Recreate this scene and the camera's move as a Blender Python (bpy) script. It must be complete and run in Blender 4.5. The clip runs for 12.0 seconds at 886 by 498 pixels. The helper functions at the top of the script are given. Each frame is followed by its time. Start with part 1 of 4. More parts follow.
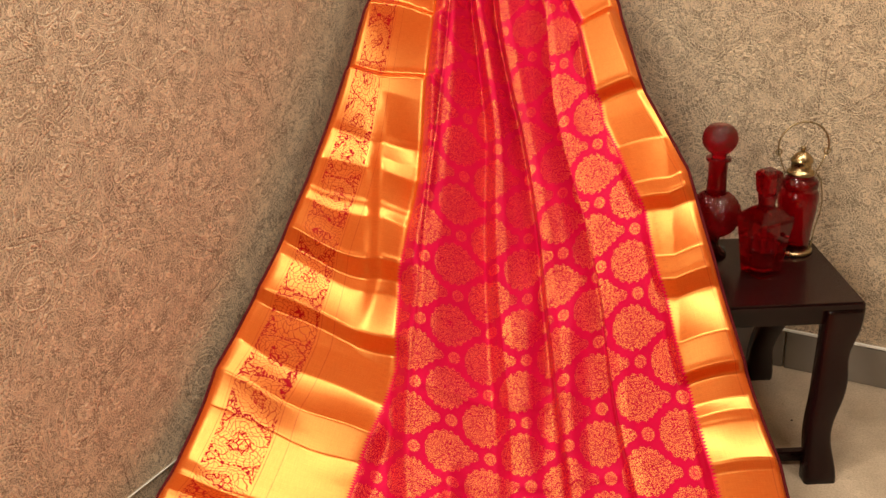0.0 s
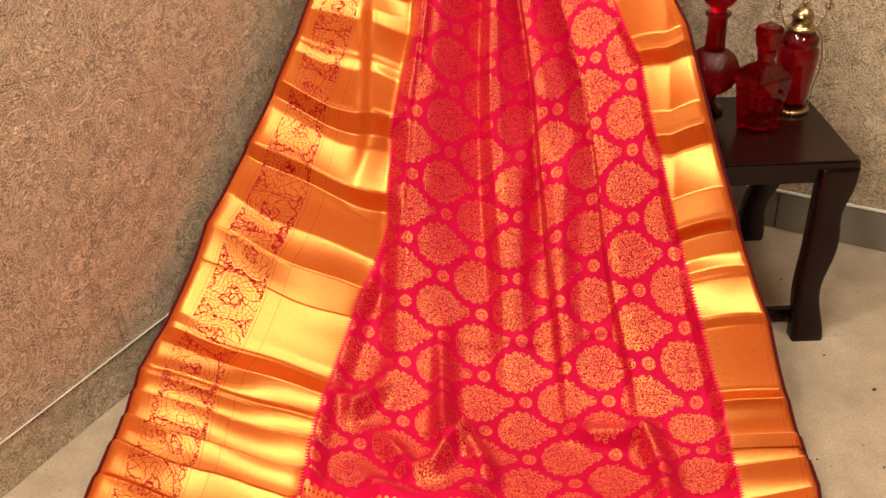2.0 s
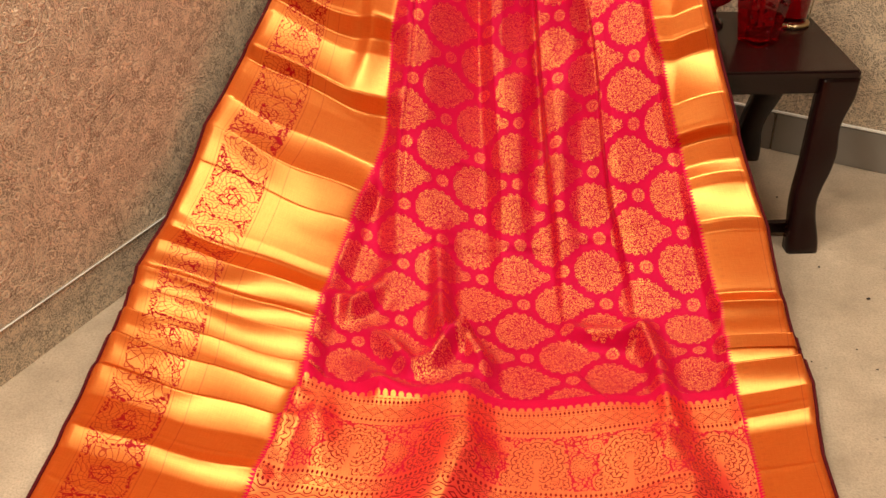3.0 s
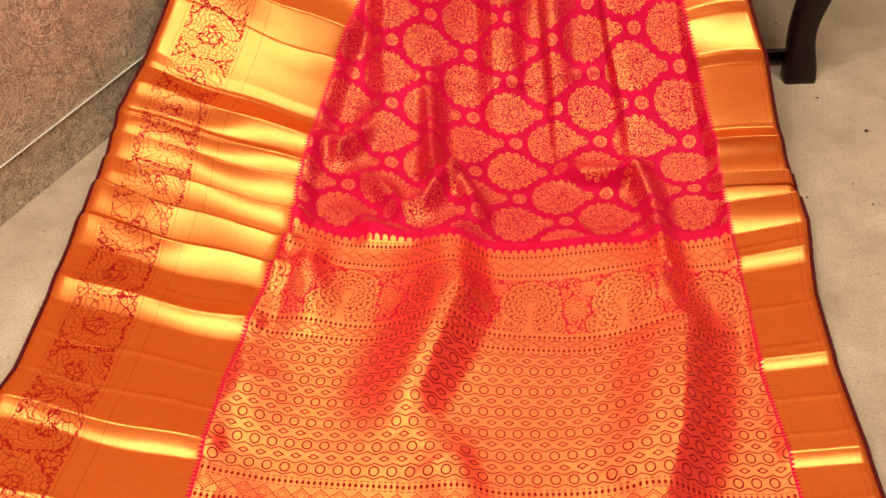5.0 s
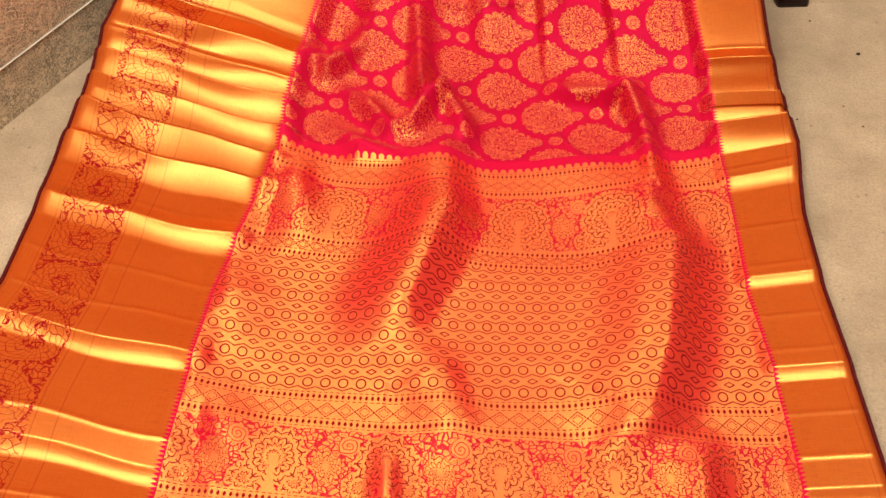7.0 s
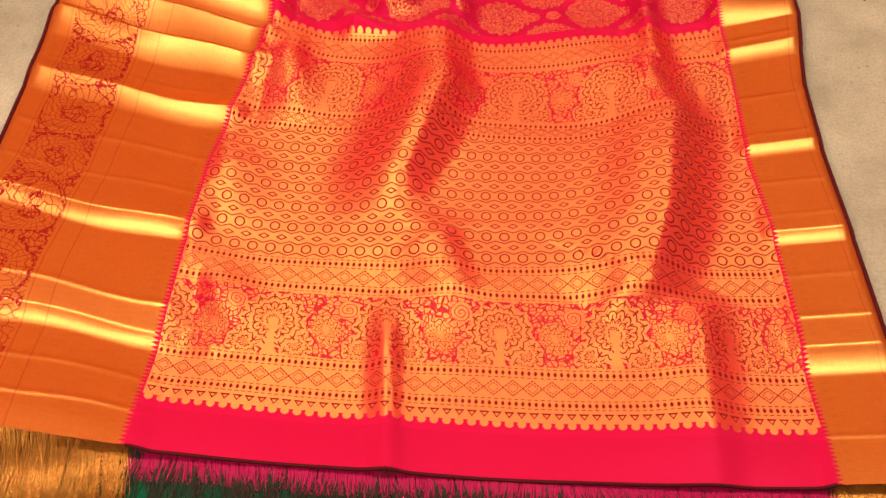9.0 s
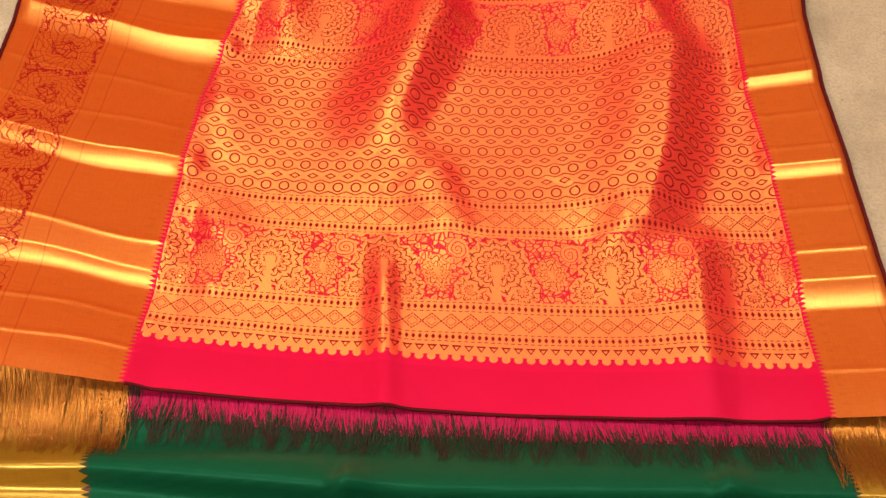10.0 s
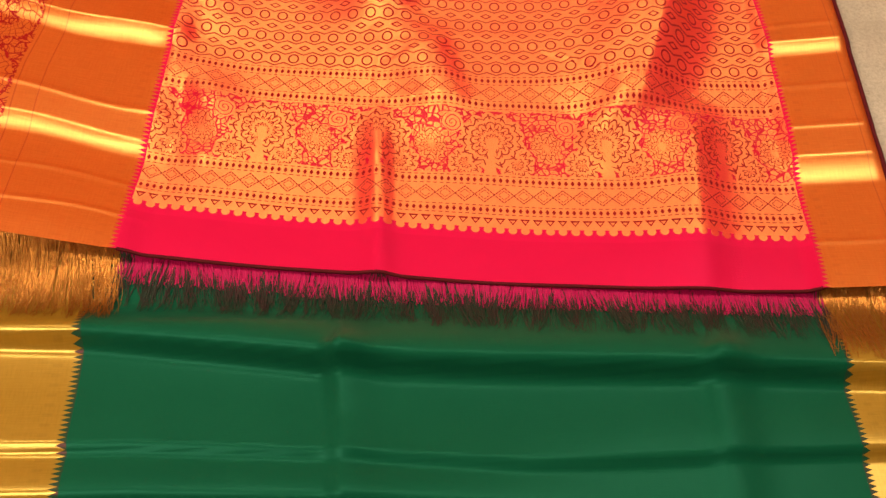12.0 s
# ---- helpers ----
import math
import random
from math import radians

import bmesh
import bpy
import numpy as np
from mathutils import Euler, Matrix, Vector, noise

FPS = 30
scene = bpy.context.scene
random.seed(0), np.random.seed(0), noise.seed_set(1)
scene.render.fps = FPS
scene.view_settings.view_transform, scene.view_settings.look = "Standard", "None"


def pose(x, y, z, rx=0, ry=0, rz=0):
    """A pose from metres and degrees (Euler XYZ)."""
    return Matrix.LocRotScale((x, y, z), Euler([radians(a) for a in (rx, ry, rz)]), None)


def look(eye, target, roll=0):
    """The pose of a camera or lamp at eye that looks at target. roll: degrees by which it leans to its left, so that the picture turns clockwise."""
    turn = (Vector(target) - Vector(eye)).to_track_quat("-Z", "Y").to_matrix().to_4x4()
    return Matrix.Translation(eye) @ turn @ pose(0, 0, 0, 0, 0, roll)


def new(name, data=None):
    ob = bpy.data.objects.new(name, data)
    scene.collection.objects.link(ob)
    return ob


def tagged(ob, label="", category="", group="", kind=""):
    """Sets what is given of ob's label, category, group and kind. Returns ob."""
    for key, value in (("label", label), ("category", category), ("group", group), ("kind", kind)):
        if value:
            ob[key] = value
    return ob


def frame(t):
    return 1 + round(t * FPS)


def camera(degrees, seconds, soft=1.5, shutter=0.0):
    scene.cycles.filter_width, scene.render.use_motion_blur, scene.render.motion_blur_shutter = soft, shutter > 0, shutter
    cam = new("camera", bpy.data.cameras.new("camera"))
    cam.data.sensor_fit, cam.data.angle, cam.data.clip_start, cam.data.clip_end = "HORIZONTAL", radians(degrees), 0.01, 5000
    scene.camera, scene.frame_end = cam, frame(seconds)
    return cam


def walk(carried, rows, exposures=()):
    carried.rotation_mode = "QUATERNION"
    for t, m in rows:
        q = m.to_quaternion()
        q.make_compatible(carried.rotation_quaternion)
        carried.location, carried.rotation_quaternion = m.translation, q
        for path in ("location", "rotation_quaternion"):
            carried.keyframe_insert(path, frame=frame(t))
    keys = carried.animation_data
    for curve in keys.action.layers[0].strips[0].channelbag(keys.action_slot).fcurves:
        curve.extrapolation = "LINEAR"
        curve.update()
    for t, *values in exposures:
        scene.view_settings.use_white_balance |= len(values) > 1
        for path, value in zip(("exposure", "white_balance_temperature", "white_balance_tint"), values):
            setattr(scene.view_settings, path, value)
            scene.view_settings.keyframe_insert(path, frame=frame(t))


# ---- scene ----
# camera: seconds, place in metres, turn in degrees
PATH = [
    (0, 0.0274, 0.0293, 1.2814, 66.281, 1.495, 0.569),
    (0.5, 0.0360, 0.0451, 1.2979, 63.929, 1.727, 0.642),
    (1, 0.0441, 0.0624, 1.3087, 61.656, 1.887, 0.624),
    (1.5, 0.0440, 0.0630, 1.2942, 60.239, 1.645, 0.585),
    (2, 0.0219, 0.0322, 1.2485, 59.567, 0.925, 0.272),
    (2.5, 0.0004, 0.0002, 1.2003, 58.901, 0.183, 0.012),
    (3, -0.0076, -0.0268, 1.1509, 57.805, -0.249, -0.038),
    (3.5, -0.0120, -0.0362, 1.1279, 56.024, -0.204, -0.277),
    (5.5, -0.0093, 0.0413, 1.1725, 46.360, 0.183, -1.147),
    (6, -0.0068, 0.0440, 1.1736, 45.427, -0.005, -1.141),
    (6.5, -0.0060, 0.0294, 1.1608, 45.291, -0.250, -1.103),
    (8.5, -0.0256, -0.0541, 1.0700, 43.627, -0.758, -1.813),
    (9, -0.0185, -0.0476, 1.0727, 41.488, -0.444, -1.851),
    (9.5, -0.0171, -0.0393, 1.0781, 39.465, -0.345, -2.011),
    (10, -0.0178, -0.0396, 1.0764, 37.823, -0.361, -2.205),
    (10.5, -0.0232, -0.0546, 1.0615, 37.071, -0.631, -2.349),
    (11, -0.0230, -0.0699, 1.0470, 36.163, -0.788, -2.281),
    (11.5, -0.0271, -0.0785, 1.0375, 35.117, -1.063, -2.309),
    (12, -0.0324, -0.0843, 1.0315, 33.911, -1.366, -2.361),
]
cam = camera(43.88, 12.0)
walk(cam, [(t, pose(x, y, z, rx, ry, rz)) for t, x, y, z, rx, ry, rz in PATH])

# ---- world, lamps ----
world = bpy.data.worlds.new("room_air")
scene.world = world
world.use_nodes = True
world.node_tree.nodes["Background"].inputs[0].default_value = (1.0, 0.82, 0.62, 1)
world.node_tree.nodes["Background"].inputs[1].default_value = 0.05


LAMP = (1.0, 0.88, 0.72)


def area_lamp(name, eye, target, size, watts, colour):
    data = bpy.data.lights.new(name, "AREA")
    data.shape, data.size, data.energy, data.color = "DISK", size, watts, colour
    ob = new(name, data)
    ob.matrix_world = look(eye, target)
    return ob


# added unseen lights: an overhead row for the cloth's sheen, one behind the camera
area_lamp("overhead_fill_light", (-0.62, 1.25, 2.58), (-0.2, 1.2, 0.0), 0.34, 20.5, LAMP)
area_lamp("overhead_fill_light", (-0.05, 1.40, 2.62), (0.0, 1.2, 0.0), 0.30, 7, LAMP)
area_lamp("overhead_fill_light", (0.52, 1.40, 2.62), (0.2, 1.2, 0.0), 0.30, 8.5, LAMP)
area_lamp("overhead_fill_light", (1.15, 1.30, 2.58), (0.4, 1.2, 0.0), 0.55, 18.5, LAMP)
area_lamp("rear_fill_light", (-1.05, -0.50, 1.85), (-0.6, 1.5, 0.6), 0.9, 36, LAMP)

# ---- node helpers ----
NT = None


class Ex:
    """A number that a shader works out: arithmetic on it makes Math nodes."""

    def __init__(self, socket):
        self.s = socket

    def __add__(self, o):
        return mth("ADD", self, o)

    def __radd__(self, o):
        return mth("ADD", self, o)

    def __sub__(self, o):
        return mth("SUBTRACT", self, o)

    def __rsub__(self, o):
        return mth("SUBTRACT", o, self)

    def __mul__(self, o):
        return mth("MULTIPLY", self, o)

    def __rmul__(self, o):
        return mth("MULTIPLY", self, o)

    def __truediv__(self, o):
        return mth("DIVIDE", self, o)

    def __pow__(self, o):
        return mth("POWER", self, o)


def plug(socket, value):
    if isinstance(value, Ex):
        NT.links.new(value.s, socket)
    elif hasattr(value, "is_output"):
        NT.links.new(value, socket)
    else:
        socket.default_value = value


def mth(op, a, b=None, c=None, clamp=False):
    n = NT.nodes.new("ShaderNodeMath")
    n.operation, n.use_clamp = op, clamp
    for i, v in enumerate((a, b, c)):
        if v is not None:
            plug(n.inputs[i], v)
    return Ex(n.outputs[0])


def sin(a):
    return mth("SINE", a)


def absolute(a):
    return mth("ABSOLUTE", a)


def fmod(a, p):
    return mth("FLOORED_MODULO", a, p)


def tri(a, p):
    """0 at multiples of p, p/2 halfway between."""
    return mth("PINGPONG", a, p / 2)


def mx(a, b):
    return mth("MAXIMUM", a, b)


def mn(a, b):
    return mth("MINIMUM", a, b)


def below(a, edge, soft=0.0008):
    """1 where a is under edge, with a soft step."""
    return mth("MULTIPLY_ADD", mth("SUBTRACT", edge, a), 1 / soft, 0.5, clamp=True)


def between(a, lo, hi, soft=0.0008):
    return below(a, hi, soft) * below(lo, a, soft)


def inv(a):
    return mth("SUBTRACT", 1.0, a)


def vec(x, y, z=0.0):
    n = NT.nodes.new("ShaderNodeCombineXYZ")
    for i, v in enumerate((x, y, z)):
        plug(n.inputs[i], v)
    return n.outputs[0]


def noise_tex(v, scale, detail=3.0, rough=0.5, distortion=0.0):
    n = NT.nodes.new("ShaderNodeTexNoise")
    NT.links.new(v, n.inputs["Vector"])
    n.inputs["Scale"].default_value, n.inputs["Detail"].default_value = scale, detail
    n.inputs["Roughness"].default_value, n.inputs["Distortion"].default_value = rough, distortion
    return Ex(n.outputs[0])


def voronoi(v, scale, feature="F1", out="Distance", rnd=1.0):
    n = NT.nodes.new("ShaderNodeTexVoronoi")
    n.feature = feature
    NT.links.new(v, n.inputs["Vector"])
    n.inputs["Scale"].default_value, n.inputs["Randomness"].default_value = scale, rnd
    return Ex(n.outputs[out])


def mixc(f, a, b):
    n = NT.nodes.new("ShaderNodeMix")
    n.data_type = "RGBA"
    plug(n.inputs[0], f)
    for k, v in ((6, a), (7, b)):
        plug(n.inputs[k], (*v, 1) if isinstance(v, tuple) else v)
    return n.outputs[2]


def bump(height, strength=0.3, distance=0.002, normal=None):
    n = NT.nodes.new("ShaderNodeBump")
    n.inputs["Strength"].default_value, n.inputs["Distance"].default_value = strength, distance
    plug(n.inputs["Height"], height)
    if normal is not None:
        NT.links.new(normal, n.inputs["Normal"])
    return n.outputs[0]


def principled(**k):
    n = NT.nodes.new("ShaderNodeBsdfPrincipled")
    for key, v in k.items():
        plug(n.inputs[key.replace("_", " ")], (*v, 1) if isinstance(v, tuple) and len(v) == 3 else v)
    return n.outputs[0]


def mix_shader(f, a, b):
    n = NT.nodes.new("ShaderNodeMixShader")
    plug(n.inputs[0], f)
    NT.links.new(a, n.inputs[1])
    NT.links.new(b, n.inputs[2])
    return n.outputs[0]


def start(name):
    global NT
    m = bpy.data.materials.new(name)
    m.use_nodes = True
    NT = m.node_tree
    NT.nodes.clear()
    return m


def finish(m, shader):
    n = NT.nodes.new("ShaderNodeOutputMaterial")
    NT.links.new(shader, n.inputs[0])
    return m


def uv():
    n = NT.nodes.new("ShaderNodeUVMap")
    s = NT.nodes.new("ShaderNodeSeparateXYZ")
    NT.links.new(n.outputs[0], s.inputs[0])
    return Ex(s.outputs[0]), Ex(s.outputs[1]), n.outputs[0]


def objco():
    n = NT.nodes.new("ShaderNodeTexCoord")
    return n.outputs["Object"]


# ---- materials ----
RED, RED_DEEP = (0.62, 0.006, 0.054), (0.47, 0.004, 0.04)
GOLD, GOLD_WARM = (1.0, 0.53, 0.14), (0.57, 0.066, 0.006)
GREEN = (0.003, 0.060, 0.027)


def silk(colour, normal, sheen=(1.0, 0.05, 0.22), rough=0.36):
    return principled(Base_Color=colour, Roughness=rough, Normal=normal, Specular_IOR_Level=0.40, Specular_Tint=sheen,
                      Sheen_Weight=0.10, Sheen_Roughness=0.35, Sheen_Tint=sheen)


def weft():
    """The direction of the cross threads."""
    n = NT.nodes.new("ShaderNodeTangent")
    n.direction_type, n.uv_map = "UV_MAP", "UVMap"
    return n.outputs[0]


def zari(normal, u, v, warm=GOLD_WARM, bright=GOLD, share=0.5, rough=0.36):
    """Gold thread woven with silk: part dyed thread, part metal."""
    streak = noise_tex(vec(u * 40, v * 900), 1.0, 2)
    comb = noise_tex(vec(u * 420, v * 60), 1.0, 3, 0.6)
    dyed = principled(Base_Color=mixc(streak, tuple(0.8 * c for c in warm), warm), Roughness=0.5, Normal=normal, Specular_IOR_Level=0.2, Specular_Tint=bright)
    metal = principled(Base_Color=bright, Metallic=1.0, Roughness=mth("MULTIPLY_ADD", comb, 0.10, rough - 0.05), Normal=normal,
                       Anisotropic=0.80, Tangent=weft())
    part_metal = mn(mx(mth("MULTIPLY_ADD", streak, 0.14, share - 0.07) + mth("MULTIPLY_ADD", comb, 0.16, -0.08), 0.0), 1.0)
    return mix_shader(part_metal, dyed, metal)


def brocade(normal, u, v, ground, bright=GOLD, ior=3.0, rough=0.3):
    """Gold-wrapped cross threads bound down by silk: they glint in a fan square to the thread, and keep the silk's colour elsewhere."""
    streak = noise_tex(vec(u * 40, v * 900), 1.0, 2)
    comb = noise_tex(vec(u * 420, v * 60), 1.0, 3, 0.6)
    return principled(Base_Color=mixc(streak, tuple(0.85 * c for c in ground), ground), IOR=ior, Specular_Tint=bright,
                      Roughness=mth("MULTIPLY_ADD", comb, 0.16, rough - 0.08), Normal=normal,
                      Anisotropic=0.92, Anisotropic_Rotation=0.25, Tangent=weft())


def weave(u, v, height=None, amount=0.34):
    w = noise_tex(vec(u * 1500, v * 1500), 1.0, 1) * 0.5 + noise_tex(vec(u * 60, v * 700), 1.0, 2) * 0.6 + noise_tex(vec(u * 380, v * 20), 1.0, 2) * 0.5
    if height is not None:
        w = w + height * 1.6
    return bump(w, amount, 0.0006)


def material_body():
    m = start("red_silk_with_gold_medallions")
    u, v, co = uv()
    CX, RV = 0.0715, 0.122

    def layer(du, dv):
        a = fmod(u + (du + CX), 2 * CX) - CX
        b = fmod(v + dv, RV) - RV / 2
        ab = absolute(b)
        ang = mth("ARCTAN2", b, a)
        off = a + 0.011
        disc = mth("SQRT", mx(0.0395 * 0.0395 - off * off, 0.0))
        taper = (mn(mx(0.059 - a, 0.0), 0.052) / 0.052) ** 1.35 * 0.035 * below(-0.004, a, 0.004)
        env = mx(disc, taper)
        scal = absolute(sin(ang * 9)) * 0.0056
        body = below(ab, env + scal - 0.003, 0.001)
        rad = mth("SQRT", a * a + b * b)
        # engraved lines: petals, an inner outline, small flowers
        ring = between(ab, env * 0.70 - 0.0005, env * 0.70 + 0.0005, 0.0006)
        petals = below(absolute(sin(ang * 8 + rad * 120)), 0.22, 0.2) * between(rad, 0.008, 0.026, 0.002)
        heart = between(rad, 0.0075, 0.009, 0.0006)
        dots = voronoi(vec(u, v * 1.3), 290.0, "DISTANCE_TO_EDGE")
        grain = below(dots, 0.12, 0.08)
        shape = body
        body = body * inv(mx(mx(ring, petals), mx(heart, grain)))
        bd = RV / 2 - ab
        r2 = mth("SQRT", a * a + bd * bd)
        dot = below(r2, 0.0108 + absolute(sin(mth("ARCTAN2", bd, a) * 6)) * 0.0008, 0.0008)
        dot = dot * inv(mx(between(r2, 0.0042, 0.0055, 0.0006), grain * 0.9))
        return mx(body, dot), shape

    m1, s1 = layer(0.0, 0.0)
    m2, s2 = layer(CX, RV / 2)
    mask = mx(m1, m2)
    n = weave(u, v, mask, 0.4)
    shade = noise_tex(co, 9.0, 3)
    base = silk(mixc(mx(s1, s2) * 0.3, mixc(shade, RED_DEEP, RED), (0.30, 0.003, 0.012)), n)
    return finish(m, mix_shader(mask * 0.94, base, brocade(n, u, v, (0.86, 0.013, 0.052), (1.0, 0.66, 0.15), 4.5, 0.32)))


def dash_row(u, v, at, pitch=0.0078, thick=0.0066):
    """Dark little hooks in a row between two thin lines."""
    d = v - at
    k = fmod(u, pitch) - pitch / 2
    hook = below(absolute(k) + absolute(d) * 0.5, pitch * 0.30, 0.0008) * below(absolute(d), thick / 2, 0.0006)
    dotline = below(absolute(absolute(d) - thick * 0.95), 0.0006, 0.0006) * below(absolute(k), pitch * 0.3, 0.001)
    return mx(hook, dotline)


def diamond_row(u, v, at, half, pitch):
    d = absolute(v - at)
    k = tri(u, pitch) / (pitch / 2)
    line = absolute(d - k * half * 0.9)
    out = below(line, 0.0009, 0.0008) * below(d, half)
    inner = below(absolute(d - mth("SUBTRACT", k, 0.40) * half * 0.9), 0.0008, 0.0006) * below(0.45, k, 0.02) * below(d, half)
    return mx(out, inner * 0.8) * below(0.25, absolute(sin(u * 900)), 0.2)


def fan(a, b, size, n, layer):
    """Leaves fanned round a point in rows like scales: the shape and its dark outlines."""
    r = mth("SQRT", a * a + b * b)
    ang = mth("ARCTAN2", b, a)
    lobe = absolute(sin(ang * n))
    shape = below(r, lobe * (size * 0.20) + size * 0.84, 0.001)
    rr = r / layer - lobe * 0.55
    odd = below(1.0, fmod(rr, 2.0), 0.02)
    ribs = below(absolute(sin(ang * n + odd * 1.571)), 0.20, 0.16)
    arcs = below(absolute(fmod(rr, 1.0) - 0.5), 0.10, 0.10)
    return shape, mx(arcs, ribs * 0.9), r


def floral_band(u, v, co, lo, hi, pitch, shift):
    """Gold trees, leafy flowers and curled paisley shapes on red between lo and hi: red gaps, dark lines."""
    h = hi - lo
    drift = noise_tex(co, 46.0, 2)
    v = v + drift * 0.008 - 0.004
    y = (v - lo) / h
    u = u + drift * 0.010
    leaf = voronoi(vec(u * 0.8 + v * 0.5, v - u * 0.4), 135.0, "DISTANCE_TO_EDGE")
    gaps = below(leaf, 0.10, 0.06)
    vein = below(absolute(leaf - 0.34), 0.025, 0.03) * 0.6
    a = fmod(u + shift, pitch) - pitch / 2
    f = absolute(a) - 0.031
    crown, crown_line, cr = fan(a, v - (lo + h * 0.52), h * 0.44, 6.5, 0.0088)
    flower, flower_line, fr = fan(f, v - (lo + h * 0.17), h * 0.24, 4.5, 0.0080)
    trunk = below(absolute(a), absolute(y - 0.30) * 0.016 + 0.0034, 0.001) * below(y, 0.56, 0.02)
    # a curled leaf shape between the trees: a round foot, a leaning body and a coiled tip
    p = fmod(u + (shift + pitch * 0.5), pitch) - pitch / 2
    q = v - (lo + h * 0.44)
    lean = p + q * 0.35 + 0.004
    pr = mth("SQRT", lean * lean + q * q * 0.42)
    pang = mth("ARCTAN2", q, lean)
    body = below(pr, 0.0165 + sin(pang * 2 + 0.7) * 0.0030, 0.001)
    scales = mx(below(absolute(sin(pr * 700 + sin(pang * 9) * 1.2)), 0.30, 0.16), below(absolute(sin(pang * 7 + pr * 120)), 0.22, 0.14) * 0.8)
    body_line = scales * below(0.004, pr, 0.002)
    tx, ty = p - 0.021, v - (lo + h * 0.76)
    tr = mth("SQRT", tx * tx + ty * ty)
    coil = below(absolute(sin(mth("ARCTAN2", ty, tx) * 0.5 + tr * 620)), 0.34, 0.2)
    tip = below(tr, 0.0135, 0.001)
    solid = mx(mx(crown, flower), mx(mx(body, tip), trunk))
    halo = mx(mx(between(cr, h * 0.44, h * 0.46), between(fr, h * 0.24, h * 0.26)), between(pr, 0.0178, 0.0190) * 0.7)
    red = mx(mx(gaps * 0.95, halo) * inv(solid), coil * tip * inv(crown))
    dark = mx(vein * inv(solid), mx(crown_line * crown, flower_line * flower * inv(crown)) * inv(mx(trunk, body)))
    dark = mx(dark, body_line * body * inv(mx(trunk, crown)))
    edge = below(absolute(y - 0.5), 0.485, 0.01)
    return red * edge, dark * edge


PALLU_CUTS = [0.0, 0.150, 0.248, 0.300, 0.535, 0.571, 0.692, 1.0]


def material_pallu(k):
    """One cross band of the end piece; v is measured from the hem."""
    m = start("gold_brocade_band")
    u, v, co = uv()
    plain = 0.0
    if k == 0:
        c = fmod(u, 0.0144) - 0.0072
        e = v - 0.0725
        r = mth("SQRT", c * c + e * e)
        plain = below(v, 0.0755, 0.0006) * inv(below(r, 0.0050, 0.0006))
        d = absolute(c) * 1.5 - (v - 0.0800)
        tri_row = between(mx(d, v - 0.0895), -0.0026, -0.0002, 0.0006) * between(v, 0.078, 0.094)
        dark = mx(mx(dash_row(u, v, 0.101), tri_row), mx(diamond_row(u, v, 0.123, 0.012, 0.0232), dash_row(u, v, 0.144)))
    elif k == 1:
        plain, dark = floral_band(u, v, co, 0.152, 0.246, 0.141, 0.0745)
    elif k == 2:
        dark = mx(dash_row(u, v, 0.254), mx(diamond_row(u, v, 0.273, 0.012, 0.025), dash_row(u, v, 0.293)))
    elif k == 3:
        LU, LV = 0.0240, 0.0370
        a = absolute(fmod(u, LU) - LU / 2)
        b = absolute(fmod(v, LV) - LV / 2)
        ring = between(mth("SQRT", a * a + b * b * 0.85), 0.0053, 0.0072, 0.0006)
        chevron = below(absolute(b + a * 0.40 - 0.0118), 0.0011, 0.0007)
        a2 = absolute(fmod(u + LU / 2, LU) - LU / 2)
        b2 = absolute(fmod(v + LV / 2, LV) - LV / 2)
        lozenge = between(a2 * 0.62 + b2, 0.0030, 0.0050, 0.0006)
        dark = mx(mx(ring, lozenge), chevron * 0.85)
    elif k == 4:
        dark = mx(dash_row(u, v, 0.540), mx(diamond_row(u, v, 0.554, 0.009, 0.022), dash_row(u, v, 0.566)))
    elif k == 5:
        plain, dark = floral_band(u, v, co, 0.573, 0.690, 0.150, 0.09)
    else:
        c = fmod(u, 0.0144) - 0.0072
        e = v - 0.752
        r = mth("SQRT", c * c + e * e)
        plain = below(0.749, v, 0.0006) * inv(below(r, 0.0050, 0.0006))
        dark = mx(dash_row(u, v, 0.698), mx(diamond_row(u, v, 0.718, 0.012, 0.025), dash_row(u, v, 0.739)))
        dark = dark * inv(plain)
    thread = below(noise_tex(vec(u * 260, v * 1200), 1.0, 1), 0.36, 0.1) * 0.16
    mask = inv(mx(mx(dark, plain), thread))
    n = weave(u, v, mask)
    ground = silk(mixc(plain, (0.27, 0.010, 0.006), RED if k in (0, 6) else (0.56, 0.005, 0.03)), n)
    return finish(m, mix_shader(mask, ground, brocade(n, u, v, (0.88, 0.010, 0.045), (1.0, 0.63, 0.13), 3.9, 0.36)))


